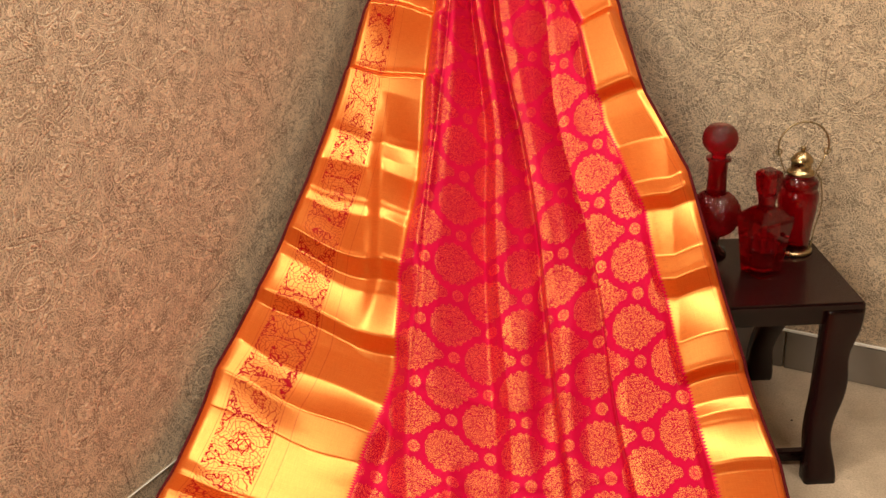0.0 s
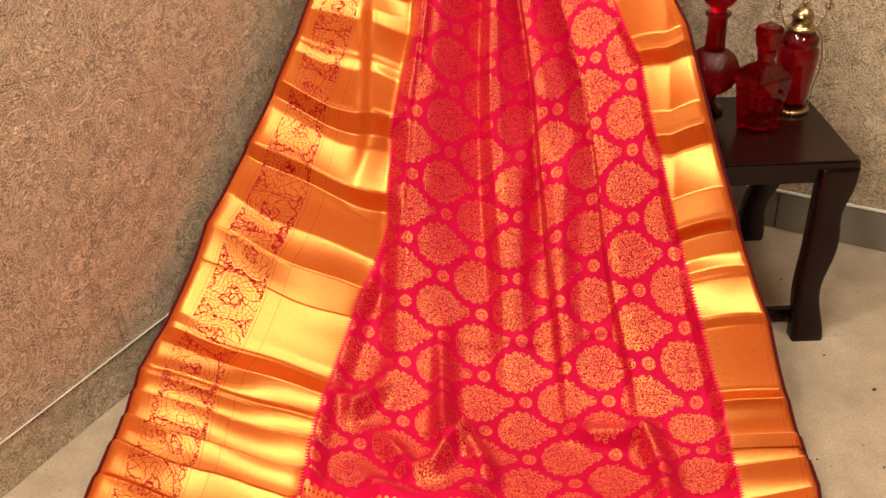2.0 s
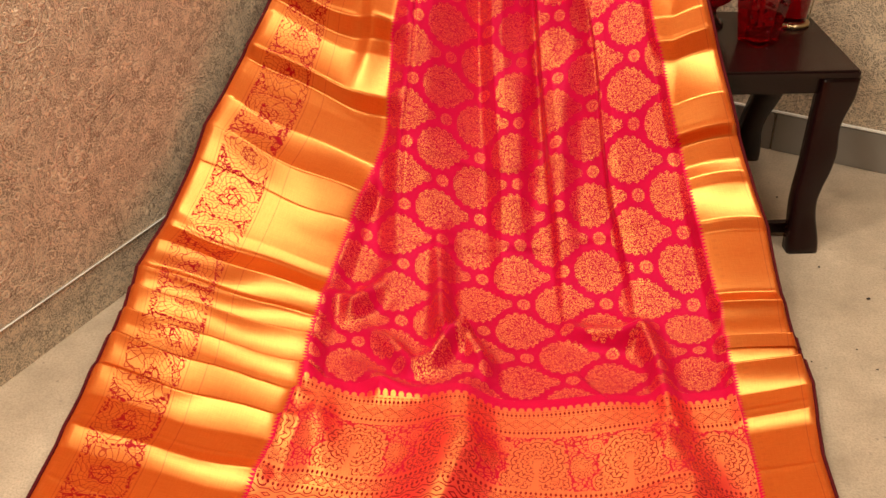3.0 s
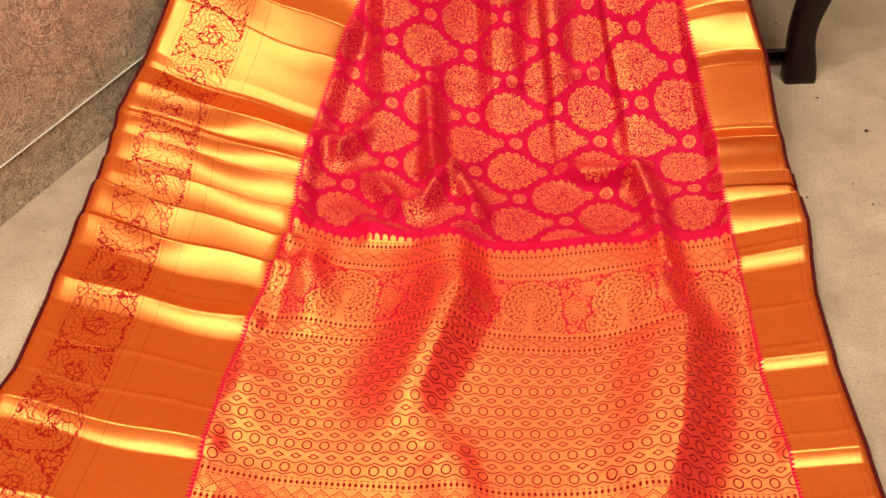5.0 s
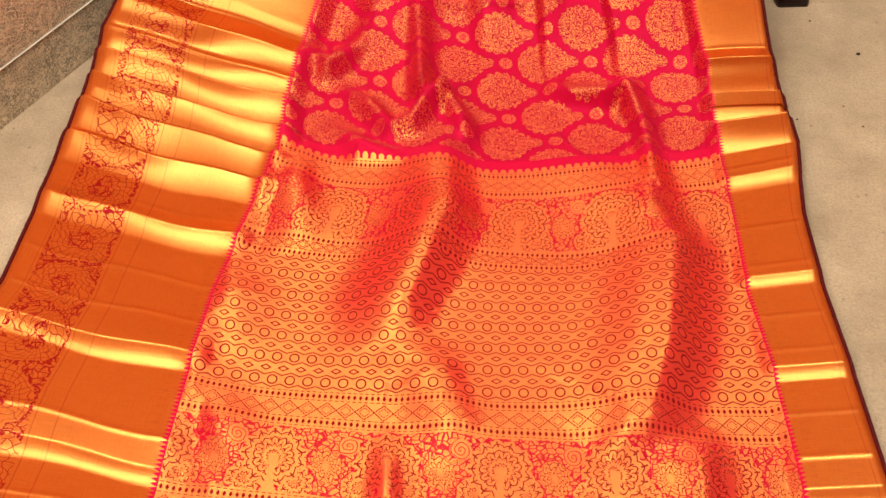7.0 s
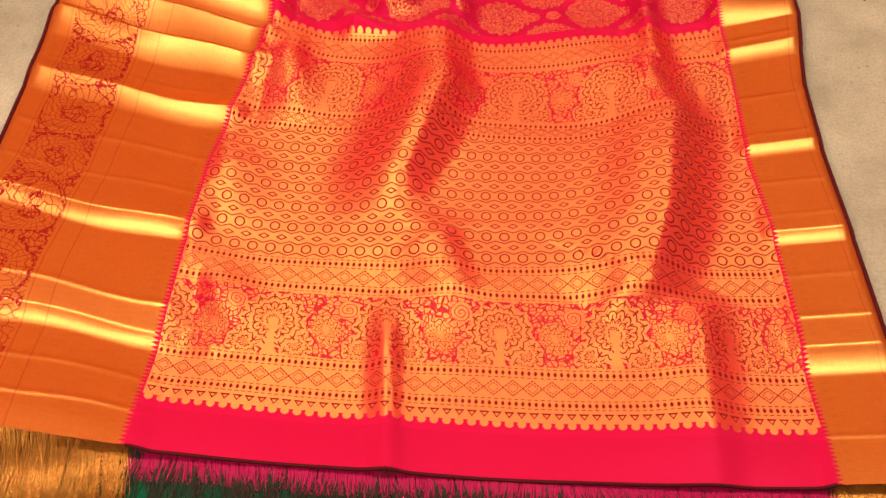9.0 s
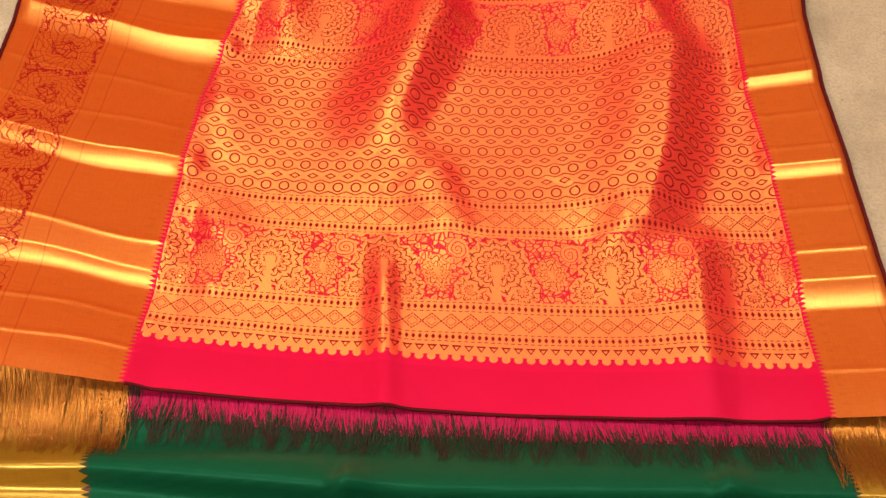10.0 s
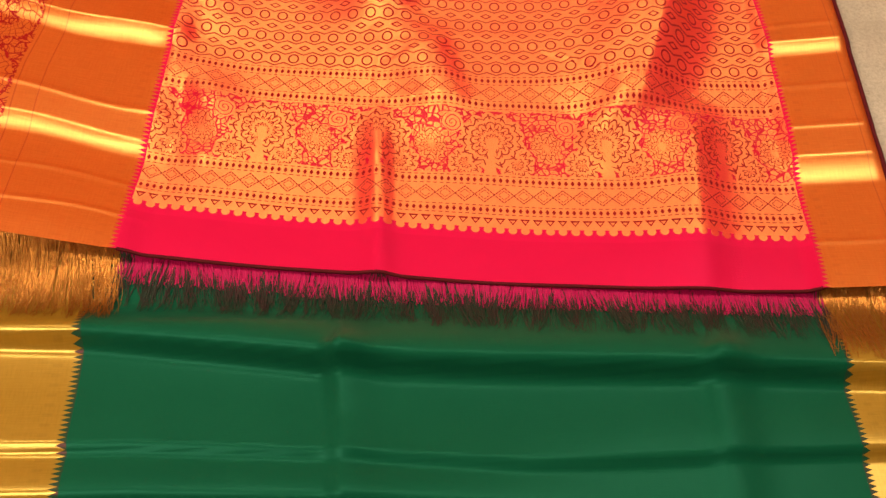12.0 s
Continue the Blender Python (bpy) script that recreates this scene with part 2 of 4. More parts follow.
def material_border(name, vine, warm=GOLD_WARM, bright=GOLD, ground=RED, width=0.27, share=0.27):
    m = start(name)
    u, v, co = uv()
    lines = below(absolute(sin(u * 900)), 0.10, 0.1) * 0.15 * below(noise_tex(vec(u * 3, v * 90), 1, 2), 0.52, 0.1)
    # saw teeth along the inner edge (u = width) and a thin stripe group
    teeth = below(width - 0.0085 + tri(v, 0.0058) * 2.6, u, 0.0008)
    if vine:
        stripe = mx(between(u, 0.124, 0.1252), mx(between(u, 0.148, 0.1490), between(u, 0.030, 0.0308))) * 0.5
        wv = vec(u + noise_tex(co, 26.0, 2) * 0.03, v + noise_tex(co, 22.0, 2) * 0.03)
        cell = voronoi(wv, 105.0, "DISTANCE_TO_EDGE")
        leaf = below(cell, 0.065, 0.03)
        contour = below(absolute(sin(noise_tex(co, 24.0, 3) * 60)), 0.26, 0.14) * 0.9
        y = fmod(v, 0.088) - 0.044 + noise_tex(co, 18.0, 2) * 0.06 - 0.03
        a = u - 0.107 + noise_tex(co, 21.0, 2) * 0.06
        r = mth("SQRT", a * a + y * y)
        wing = mx(below(absolute(sin(r * 420)), 0.2, 0.15), below(absolute(sin(mth("ARCTAN2", y, a) * 11 + r * 90)), 0.2, 0.15)) * between(r, 0.012, 0.042, 0.002)
        rim = between(r, 0.042, 0.046, 0.001) * below(absolute(sin(mth("ARCTAN2", y, a) * 22)), 0.75, 0.2)
        art = mx(mx(leaf, contour) * inv(between(r, 0.018, 0.042, 0.001)), mx(wing * 0.8, rim))
        zone = between(u, 0.035, 0.120, 0.002) * below(r, 0.075 + noise_tex(co, 30, 2) * 0.03, 0.004)
        red = mx(mx(art * zone, stripe), lines)
    else:
        red = mx(lines, between(u, 0.018, 0.019) * 0.4)
    motif = between(fmod(v, 0.012), 0.004, 0.008, 0.001) * between(u, width - 0.024, width - 0.016) * 0.09
    red = mx(mx(red, motif), teeth)
    mask = inv(red)
    n = weave(u, v, mask, 0.12)
    base = silk(mixc(teeth, (0.30, 0.007, 0.005) if vine else tuple(0.28 * c for c in ground), ground), n)
    return finish(m, mix_shader(mask, base, zari(n, u, v, warm, bright, share, 0.31)))


def material_plain_silk(name, a, b, sheen):
    m = start(name)
    u, v, co = uv()
    n = weave(u, v)
    f = noise_tex(co, 7.0, 4)
    return finish(m, silk(mixc(f, a, b), n, sheen))


def material_wallpaper():
    m = start("embossed_taupe_wallpaper")
    u, v, co = uv()
    warp = vec(u + noise_tex(co, 30.0, 2) * 0.016, v + noise_tex(co, 26.0, 2) * 0.016)
    rings = below(absolute(sin(voronoi(warp, 30.0) * 22)), 0.36, 0.3)
    small = below(absolute(voronoi(warp, 110.0) - 0.34), 0.11, 0.12)
    e = voronoi(co, 5.5, "DISTANCE_TO_EDGE")
    straight = below(absolute(e - 0.018), 0.005, 0.006) * below(noise_tex(co, 6.0, 2), 0.52, 0.05)
    scroll = below(absolute(sin(noise_tex(co, 34.0, 2, 0.5, 1.6) * 30)), 0.40, 0.35)
    pick = below(noise_tex(co, 12.0, 2), 0.5, 0.06)
    rosette = below(absolute(sin(voronoi(co, 6.5) * 42)), 0.22, 0.2) * below(noise_tex(co, 4.0, 1), 0.52, 0.08)
    speck = noise_tex(co, 330.0, 3, 0.75)
    blot = noise_tex(co, 30.0, 4, 0.65)
    line = mx(mx(rings * pick, small * inv(pick)) * 0.9, scroll * 0.75)
    h = line * 1.4 + speck * 1.0 - straight * 0.6 + rosette * 0.8
    shade = mth("MULTIPLY_ADD", speck, 3.4, -1.70) + mth("MULTIPLY_ADD", blot, 1.8, -0.90) + line * 0.85 - straight * 0.30 + rosette * 0.50 + 0.38
    shade = mn(mx(shade, 0.0), 1.0)
    stain = noise_tex(co, 2.2, 3)
    col = mixc(shade, (0.23, 0.160, 0.102), (0.95, 0.77, 0.55))
    col = mixc(stain * 0.25, col, (0.48, 0.37, 0.25))
    return finish(m, principled(Base_Color=col, Roughness=0.58, Normal=bump(h, 0.8, 0.003), Specular_IOR_Level=0.3))


def material_cement():
    m = start("worn_cement_floor")
    co = objco()
    f = mn(mx(mth("MULTIPLY_ADD", noise_tex(co, 7.0, 6, 0.7), 2.2, -0.6), 0.0), 1.0)
    g = noise_tex(co, 60.0, 4, 0.6)
    s = noise_tex(co, 1.4, 3)
    col = mixc(f, (0.34, 0.265, 0.180), (0.68, 0.55, 0.40))
    col = mixc(s * 0.4, col, (0.52, 0.43, 0.33))
    grit = noise_tex(co, 240.0, 3, 0.7)
    col = mixc(mn(mx(mth("MULTIPLY_ADD", grit, 1.8, -0.75), 0.0), 1.0), col, (0.24, 0.18, 0.125))
    pit = below(voronoi(co, 40.0), 0.10, 0.08) * below(g, 0.46, 0.1)
    col = mixc(pit * 0.5, col, (0.12, 0.095, 0.075))
    return finish(m, principled(Base_Color=col, Roughness=mth("MULTIPLY_ADD", f, 0.25, 0.42), Normal=bump(g + f * 2 - pit, 0.4, 0.004)))


def material_simple(name, a, b, scale=20.0, rough=0.5, metal=0.0, bumps=0.15, **more):
    m = start(name)
    co = objco()
    f = noise_tex(co, scale, 4)
    return finish(m, principled(Base_Color=mixc(f, a, b), Roughness=mth("MULTIPLY_ADD", f, 0.15, rough - 0.07), Metallic=metal,
                                Normal=bump(f, bumps, 0.002), **more))


MAT_BODY = material_body()
MATS_PALLU = [material_pallu(i) for i in range(7)]
MAT_LEFT = material_border("gold_border_with_vine", True)
MAT_RIGHT = material_border("narrow_gold_border", False, width=0.115)
MAT_HEM = material_plain_silk("plain_red_silk", (0.55, 0.005, 0.045), (0.62, 0.006, 0.052), (1.0, 0.05, 0.22))
MAT_GREEN = material_plain_silk("bottle_green_silk", GREEN, (0.005, 0.078, 0.036), (0.08, 0.4, 0.25))
MAT_GREEN_GOLD = material_border("gold_border_on_green", False, warm=(0.34, 0.17, 0.015), bright=(0.85, 0.58, 0.14), ground=GREEN, width=0.27)
MAT_SELVEDGE = material_simple("maroon_selvedge", (0.060, 0.004, 0.007), (0.11, 0.008, 0.010), 200.0, 0.7, Specular_IOR_Level=0.1)
MAT_WALL = material_wallpaper()
MAT_FLOOR = material_cement()
MAT_SKIRT = material_simple("grey_skirting_tile", (0.21, 0.185, 0.155), (0.29, 0.255, 0.215), 12.0, 0.4)
MAT_WHITE = material_simple("white_grout", (0.76, 0.72, 0.64), (0.88, 0.85, 0.78), 60.0, 0.6)
MAT_CEIL = material_simple("ceiling_paint", (0.74, 0.72, 0.68), (0.8, 0.78, 0.74), 3.0, 0.7)
MAT_WOOD = material_simple("dark_mahogany_polish", (0.008, 0.002, 0.002), (0.018, 0.004, 0.004), 14.0, 0.24, 0.0, 0.03, Specular_IOR_Level=0.35)
MAT_BRASS = material_simple("tarnished_brass", (0.30, 0.21, 0.10), (0.56, 0.44, 0.25), 60.0, 0.28, 1.0)
MAT_CRUMB = material_simple("dark_crumb", (0.02, 0.015, 0.012), (0.05, 0.035, 0.03), 100.0, 0.8)


def material_red_glass():
    m = start("ruby_glass")
    co = objco()
    f = noise_tex(co, 30.0, 2)
    return finish(m, principled(Base_Color=mixc(f, (0.30, 0.001, 0.004), (0.42, 0.002, 0.008)), Roughness=0.02, Transmission_Weight=0.93, IOR=1.45,
                                Specular_IOR_Level=0.35))


MAT_GLASS = material_red_glass()

# ---- mesh helpers ----


def part(name, bm, material, parent=None, label="", smooth=True):
    me = bpy.data.meshes.new(name)
    bm.normal_update()
    bm.to_mesh(me)
    bm.free()
    me.materials.append(material)
    if smooth:
        me.polygons.foreach_set("use_smooth", [True] * len(me.polygons))
    ob = new(name, me)
    if parent is not None:
        ob.parent = parent
    if label:
        ob["label"] = label
    return ob


def box(bm, lo, hi, bevel=0.0):
    r = bmesh.ops.create_cube(bm, size=1)
    for v in r["verts"]:
        v.co = Vector([lo[i] + (v.co[i] + 0.5) * (hi[i] - lo[i]) for i in range(3)])
    if bevel:
        es = list({e for v in r["verts"] for e in v.link_edges})
        bmesh.ops.bevel(bm, geom=es, offset=bevel, segments=2, affect="EDGES")
    return bm


def lathe(bm, prof, n=48, centre=(0, 0, 0), shape=None):
    rings = []
    for r, z in prof:
        ring = []
        for i in range(n):
            a = 2 * math.pi * i / n
            k = shape(a, z) if shape else 1.0
            ring.append(bm.verts.new((centre[0] + r * k * math.cos(a), centre[1] + r * k * math.sin(a), centre[2] + z)))
        rings.append(ring)
    for lo, hi in zip(rings, rings[1:]):
        for i in range(n):
            bm.faces.new((lo[i], lo[(i + 1) % n], hi[(i + 1) % n], hi[i]))
    bm.faces.new(rings[0][::-1])
    bm.faces.new(rings[-1])
    return bm


def tube(bm, pts, radius, n=8):
    pts = [Vector(p) for p in pts]
    rings = []
    for i, p in enumerate(pts):
        d = (pts[min(i + 1, len(pts) - 1)] - pts[max(i - 1, 0)]).normalized()
        a = d.cross(Vector((0.31, 0.9, 0.2))).normalized()
        b = d.cross(a)
        r = radius(i / (len(pts) - 1)) if callable(radius) else radius
        rings.append([bm.verts.new(p + r * (math.cos(t) * a + math.sin(t) * b)) for t in (2 * math.pi * k / n for k in range(n))])
    for lo, hi in zip(rings, rings[1:]):
        for k in range(n):
            bm.faces.new((lo[k], lo[(k + 1) % n], hi[(k + 1) % n], hi[k]))
    bm.faces.new(rings[0][::-1])
    bm.faces.new(rings[-1])
    return bm


def from_grid(name, pts, uvs, material, parent=None, label=""):
    """A sheet from an array of places (rows, columns, 3)."""
    r, c = pts.shape[:2]
    idx = np.arange(r * c).reshape(r, c)
    quads = np.stack([idx[:-1, :-1], idx[:-1, 1:], idx[1:, 1:], idx[1:, :-1]], -1).reshape(-1, 4)
    me = bpy.data.meshes.new(name)
    me.from_pydata(pts.reshape(-1, 3).tolist(), [], quads.tolist())
    layer = me.uv_layers.new(name="UVMap")
    layer.data.foreach_set("uv", uvs.reshape(-1, 2)[quads.reshape(-1)].astype(np.float32).ravel())
    me.polygons.foreach_set("use_smooth", [True] * len(me.polygons))
    me.materials.append(material)
    ob = new(name, me)
    if parent is not None:
        ob.parent = parent
    if label:
        ob["label"] = label
    return ob


def empty(name, m=None):
    ob = new(name)
    if m is not None:
        ob.matrix_world = m
    return ob


# ---- room ----
CORNER = Vector((-0.060, 2.668, 0))
ALONG_LEFT = Vector((-0.4565, -0.8897, 0))
ALONG_BACK = Vector((0.8866, -0.4625, 0))
SIDE = 4.2
ROOM_H = 2.7


def wall(name, a, b, material, label):
    """A wall 0.15 m thick; its room side runs from a to b, with the room on its right."""
    d = (b - a).normalized()
    out = Vector((-d.y, d.x, 0)) * 0.15
    bm = bmesh.new()
    lay = bm.loops.layers.uv.new("UVMap")
    lo = [bm.verts.new(p) for p in (a, b, b + out, a + out)]
    hi = [bm.verts.new(p + Vector((0, 0, ROOM_H))) for p in (a, b, b + out, a + out)]
    L = (b - a).length
    for i in range(4):
        j = (i + 1) % 4
        f = bm.faces.new((lo[i], lo[j], hi[j], hi[i]))
        for lp, q in zip(f.loops, ((0, 0), (L, 0), (L, ROOM_H), (0, ROOM_H))):
            lp[lay].uv = q
    bm.faces.new(lo[::-1])
    bm.faces.new(hi)
    bmesh.ops.recalc_face_normals(bm, faces=bm.faces)
    return tagged(part(name, bm, material, smooth=False), label, "wall", kind="structure")


P0 = CORNER
P1 = CORNER + SIDE * ALONG_BACK
P2 = CORNER + SIDE * ALONG_BACK + SIDE * ALONG_LEFT
P3 = CORNER + SIDE * ALONG_LEFT
wall("wall_left", P3, P0, MAT_WALL, "brown taupe wallpaper embossed with fine scrolls")
wall("wall_back", P0, P1, MAT_WALL, "taupe wallpaper embossed with geometric rosettes")
wall("wall_right", P1, P2, MAT_WALL, "taupe embossed wallpaper closing the room")
wall("wall_rear", P2, P3, MAT_WALL, "taupe embossed wallpaper closing the room")

bm = bmesh.new()
bm.faces.new([bm.verts.new(p) for p in (P0, P3, P2, P1)])
tagged(part("floor", bm, MAT_FLOOR, smooth=False), "worn beige grey cement floor with small pits", "floor", kind="structure")
bm = bmesh.new()
lo = [bm.verts.new(p + Vector((0, 0, ROOM_H))) for p in (P0, P1, P2, P3)]
hi = [bm.verts.new(p + Vector((0, 0, ROOM_H + 0.12))) for p in (P0, P1, P2, P3)]
bm.faces.new(lo)
bm.faces.new(hi[::-1])
for i in range(4):
    bm.faces.new((lo[i], hi[i], hi[(i + 1) % 4], lo[(i + 1) % 4]))
tagged(part("ceiling", bm, MAT_CEIL, smooth=False), "plain off-white painted ceiling", "ceiling", kind="structure")


def along(origin, d, inward, s0, s1, z0, z1, depth, lift=0.0):
    """A long low box against a wall, from s0 to s1 metres along it."""
    b = bmesh.new()
    box(b, (s0, lift, z0), (s1, lift + depth, z1), 0.002)
    m = Matrix(((d.x, inward.x, 0, origin.x), (d.y, inward.y, 0, origin.y), (0, 0, 1, 0), (0, 0, 0, 1)))
    bmesh.ops.transform(b, matrix=m, verts=b.verts)
    bmesh.ops.recalc_face_normals(b, faces=b.faces)
    return b


IN_BACK = Vector((ALONG_BACK.y, -ALONG_BACK.x, 0))
IN_LEFT = Vector((-ALONG_LEFT.y, ALONG_LEFT.x, 0))
base_back = tagged(empty("baseboard_back"), "grey tile skirting with a white top joint", "skirting", kind="structure")
s = 0.02
while s < 3.9:
    part("tile", along(CORNER, ALONG_BACK, IN_BACK, s, s + 0.297, 0.0, 0.092, 0.010), MAT_SKIRT, base_back, smooth=False)
    s += 0.30
part("joint_line", along(CORNER, ALONG_BACK, IN_BACK, 0.02, 3.9, 0.092, 0.0965, 0.011), MAT_WHITE, base_back, "thin white plaster joint", smooth=False)
base_left = tagged(empty("baseboard_left"), "papered skirting below a thin white line", "skirting", kind="structure")
part("joint_line", along(CORNER, ALONG_LEFT, IN_LEFT, 0.02, 4.0, 0.0955, 0.1010, 0.004), MAT_WHITE, base_left, "thin white line", smooth=False)

# ---- the red saree ----
EDGE_Y = [0.50, 0.75, 0.90, 1.05, 1.20, 1.35, 1.50, 1.62, 1.74, 1.86, 1.98, 2.10, 2.22, 2.33, 2.60]
EDGES = [
    [-0.640, -0.632, -0.620, -0.579, -0.569, -0.561, -0.546, -0.540, -0.493, -0.443, -0.358, -0.278, -0.209, -0.151, -0.020],
    [-0.348, -0.325, -0.311, -0.296, -0.266, -0.229, -0.221, -0.199, -0.164, -0.103, -0.097, -0.051, -0.037, -0.013, 0.030],
    [0.431, 0.445, 0.450, 0.448, 0.460, 0.464, 0.466, 0.448, 0.422, 0.397, 0.368, 0.307, 0.289, 0.232, 0.150],
    [0.548, 0.547, 0.552, 0.554, 0.564, 0.589, 0.573, 0.559, 0.519, 0.485, 0.451, 0.383, 0.346, 0.299, 0.210],
]
HEM = 0.562


def smooth01(a):
    a = np.clip(a, 0, 1)
    return a * a * (3 - 2 * a)


def lay(x, y):
    """Height of the cloth without its folds: flat on the floor, then rising towards the corner."""
    s = y - (1.68 - 0.17 * smooth01((x - 0.1) / 0.42))
    sp = 0.09 * np.log1p(np.exp(np.clip(s / 0.09, -40, 40)))
    return 1.1 * sp + 0.3 * sp * sp


def row_y(w, x):
    """The cloth's cross threads sag towards the camera in the middle."""
    a = np.interp(w, [0.6, 1.0, 1.3, 1.6], [-0.078, -0.05, -0.03, -0.02])
    left = np.interp(w, [0.6, 1.0, 1.3, 2.0, 2.4], [0.06, 0.12, 0.31, 0.30, 0.2])
    right = np.interp(w, [0.6, 1.0, 1.3, 1.42, 1.55, 2.4], [0.06, 0.12, 0.28, 0.10, -0.55, -0.72])
    w = w - 0.013 * smooth01((0.95 - w) / 0.3)
    return w + a * (x - 0.15) + np.where(x < 0.15, left * (x - 0.15) ** 2, right * (np.minimum(x, np.where(w > 1.42, 0.42, 0.9)) - 0.15) ** 2)


def edge_x(k, w):
    x = np.interp(w, EDGE_Y, EDGES[k])
    for _ in range(4):
        x = np.interp(row_y(w, x), EDGE_Y, EDGES[k])
    return x


def fold(x, y, pts, height, left, right):
    """A ridge along a polyline of (x, y): one flank left wide, the other right wide, in metres."""
    best = np.full(x.shape, 9.0)
    side = np.zeros(x.shape)
    amp = np.zeros(x.shape)
    n = len(pts) - 1
    for i in range(n):
        (ax, ay), (bx, by) = pts[i], pts[i + 1]
        dx, dy = bx - ax, by - ay
        L = dx * dx + dy * dy
        t = np.clip(((x - ax) * dx + (y - ay) * dy) / L, 0, 1)
        px, py = x - ax - t * dx, y - ay - t * dy
        d = np.hypot(px, py)
        nearer = d < best
        best = np.where(nearer, d, best)
        side = np.where(nearer, px * dy - py * dx, side)
        along_t = (i + t) / n
        amp = np.where(nearer, along_t, amp)
    wide = np.where(side > 0, right, left)
    h = np.interp(amp, np.linspace(0, 1, len(height)), height)
    return h * np.exp(-(best / wide) ** 2)


# crests of the hanging pleats: y, then x of each crest
PLEAT_Y = [1.50, 1.75, 1.87, 2.00, 2.15, 2.30, 2.50]
PLEAT_X = [
    [-0.075, -0.079, -0.077, -0.059, -0.022, 0.000, 0.020],
    [0.110, 0.100, 0.090, 0.090, 0.088, 0.062, 0.050],
    [0.215, 0.207, 0.202, 0.186, 0.154, 0.110, 0.085],
    [0.330, 0.312, 0.300, 0.274, 0.236, 0.215, 0.180],
]
PLEAT_DEEP = [0.072, 0.046, 0.054, 0.066]

RIDGES = [
    # small pleats low down
    ([(0.145, 1.60), (0.142, 1.75), (0.15, 1.90), (0.16, 1.97)], [0.0, 0.018, 0.018, 0.0], 0.05, 0.022),
    ([(0.235, 1.58), (0.225, 1.72), (0.235, 1.86), (0.24, 1.95)], [0.0, 0.016, 0.018, 0.0], 0.04, 0.02),
    ([(0.32, 1.66), (0.335, 1.80), (0.345, 1.92)], [0.0, 0.008, 0.0], 0.03, 0.03),
    # crumple where the cloth meets the floor
    ([(-0.009, 1.70), (-0.007, 1.60), (-0.006, 1.49)], [0.004, 0.014, 0.024], 0.020, 0.014),
    ([(-0.15, 1.52), (-0.09, 1.455), (-0.055, 1.40), (-0.02, 1.40), (0.01, 1.45), (0.06, 1.47)], [0.0, 0.014, 0.012, 0.016, 0.022, 0.0], 0.018, 0.016),
    ([(0.03, 1.47), (0.06, 1.41), (0.075, 1.36)], [0.02, 0.014, 0.0], 0.020, 0.016),
    ([(0.20, 1.52), (0.245, 1.478), (0.30, 1.465), (0.335, 1.47), (0.35, 1.40), (0.352, 1.26)], [0.0, 0.012, 0.016, 0.020, 0.014, 0.006], 0.022, 0.014),
    ([(-0.20, 1.60), (-0.16, 1.55), (-0.11, 1.60), (-0.10, 1.66)], [0.0, 0.016, 0.010, 0.0], 0.02, 0.02),
    ([(-0.17, 1.44), (-0.10, 1.36), (-0.03, 1.335)], [0.0, 0.012, 0.0], 0.022, 0.02),
    # folds of the end piece
    ([(0.03, 1.40), (0.026, 1.27), (0.028, 1.20), (-0.003, 1.108), (-0.036, 1.025), (-0.047, 0.93)], [0.016, 0.028, 0.038, 0.036, 0.026, 0.004], 0.040, 0.065),
    ([(0.27, 1.31), (0.323, 1.215), (0.352, 1.122), (0.331, 1.026), (0.312, 0.938), (0.272, 0.83), (0.21, 0.77)], [0.008, 0.020, 0.032, 0.036, 0.034, 0.024, 0.0], 0.042, 0.080),
    ([(0.335, 1.33), (0.34, 1.24), (0.33, 1.17)], [0.004, 0.014, 0.0], 0.03, 0.02),
    ([(-0.052, 0.83), (-0.052, 0.74), (-0.052, 0.50)], [0.0, 0.010, 0.003], 0.016, 0.018),
    ([(0.35, 0.82), (0.325, 0.75), (0.30, 0.50)], [0.0, 0.013, 0.003], 0.028, 0.05),
    ([(-0.03, 0.97), (0.01, 0.91), (0.03, 0.83), (0.02, 0.76)], [0.0, 0.014, 0.012, 0.0], 0.034, 0.05),
    ([(-0.20, 1.36), (-0.20, 1.27), (-0.175, 1.14)], [0.008, 0.024, 0.0], 0.030, 0.05),
    ([(-0.28, 1.14), (-0.27, 1.05), (-0.26, 0.94)], [0.0, 0.014, 0.0], 0.04, 0.028),
    ([(-0.30, 0.90), (-0.26, 0.83), (-0.22, 0.77)], [0.004, 0.011, 0.0], 0.04, 0.024),
    ([(0.25, 0.81), (0.20, 0.74), (0.16, 0.71)], [0.005, 0.005, 0.0], 0.03, 0.026),
    ([(-0.30, 0.775), (-0.26, 0.75), (-0.22, 0.76)], [0.003, 0.004, 0.0], 0.02, 0.012),
]

BORDER_RIDGES = [
    ([(-0.115, 2.20), (-0.128, 2.12), (-0.132, 1.985), (-0.175, 1.88)], [0.0, 0.022, 0.024, 0.0], 0.06, 0.020),
    ([(-0.06, 1.835), (0.10, 1.80), (0.34, 1.79)], [0.003, 0.004, 0.001], 0.012, 0.004),
    ([(-0.06, 1.69), (0.13, 1.675), (0.36, 1.66)], [0.002, 0.004, 0.002], 0.012, 0.004),
    ([(-0.24, 0.935), (-0.04, 0.93), (0.02, 0.94), (0.25, 0.915)], [0.0004, 0.0008, 0.001, 0.0002], 0.012, 0.006),
    ([(-0.20, 1.085), (0.0, 1.07), (0.30, 1.055)], [0.0002, 0.0006, 0.0002], 0.012, 0.006),
]

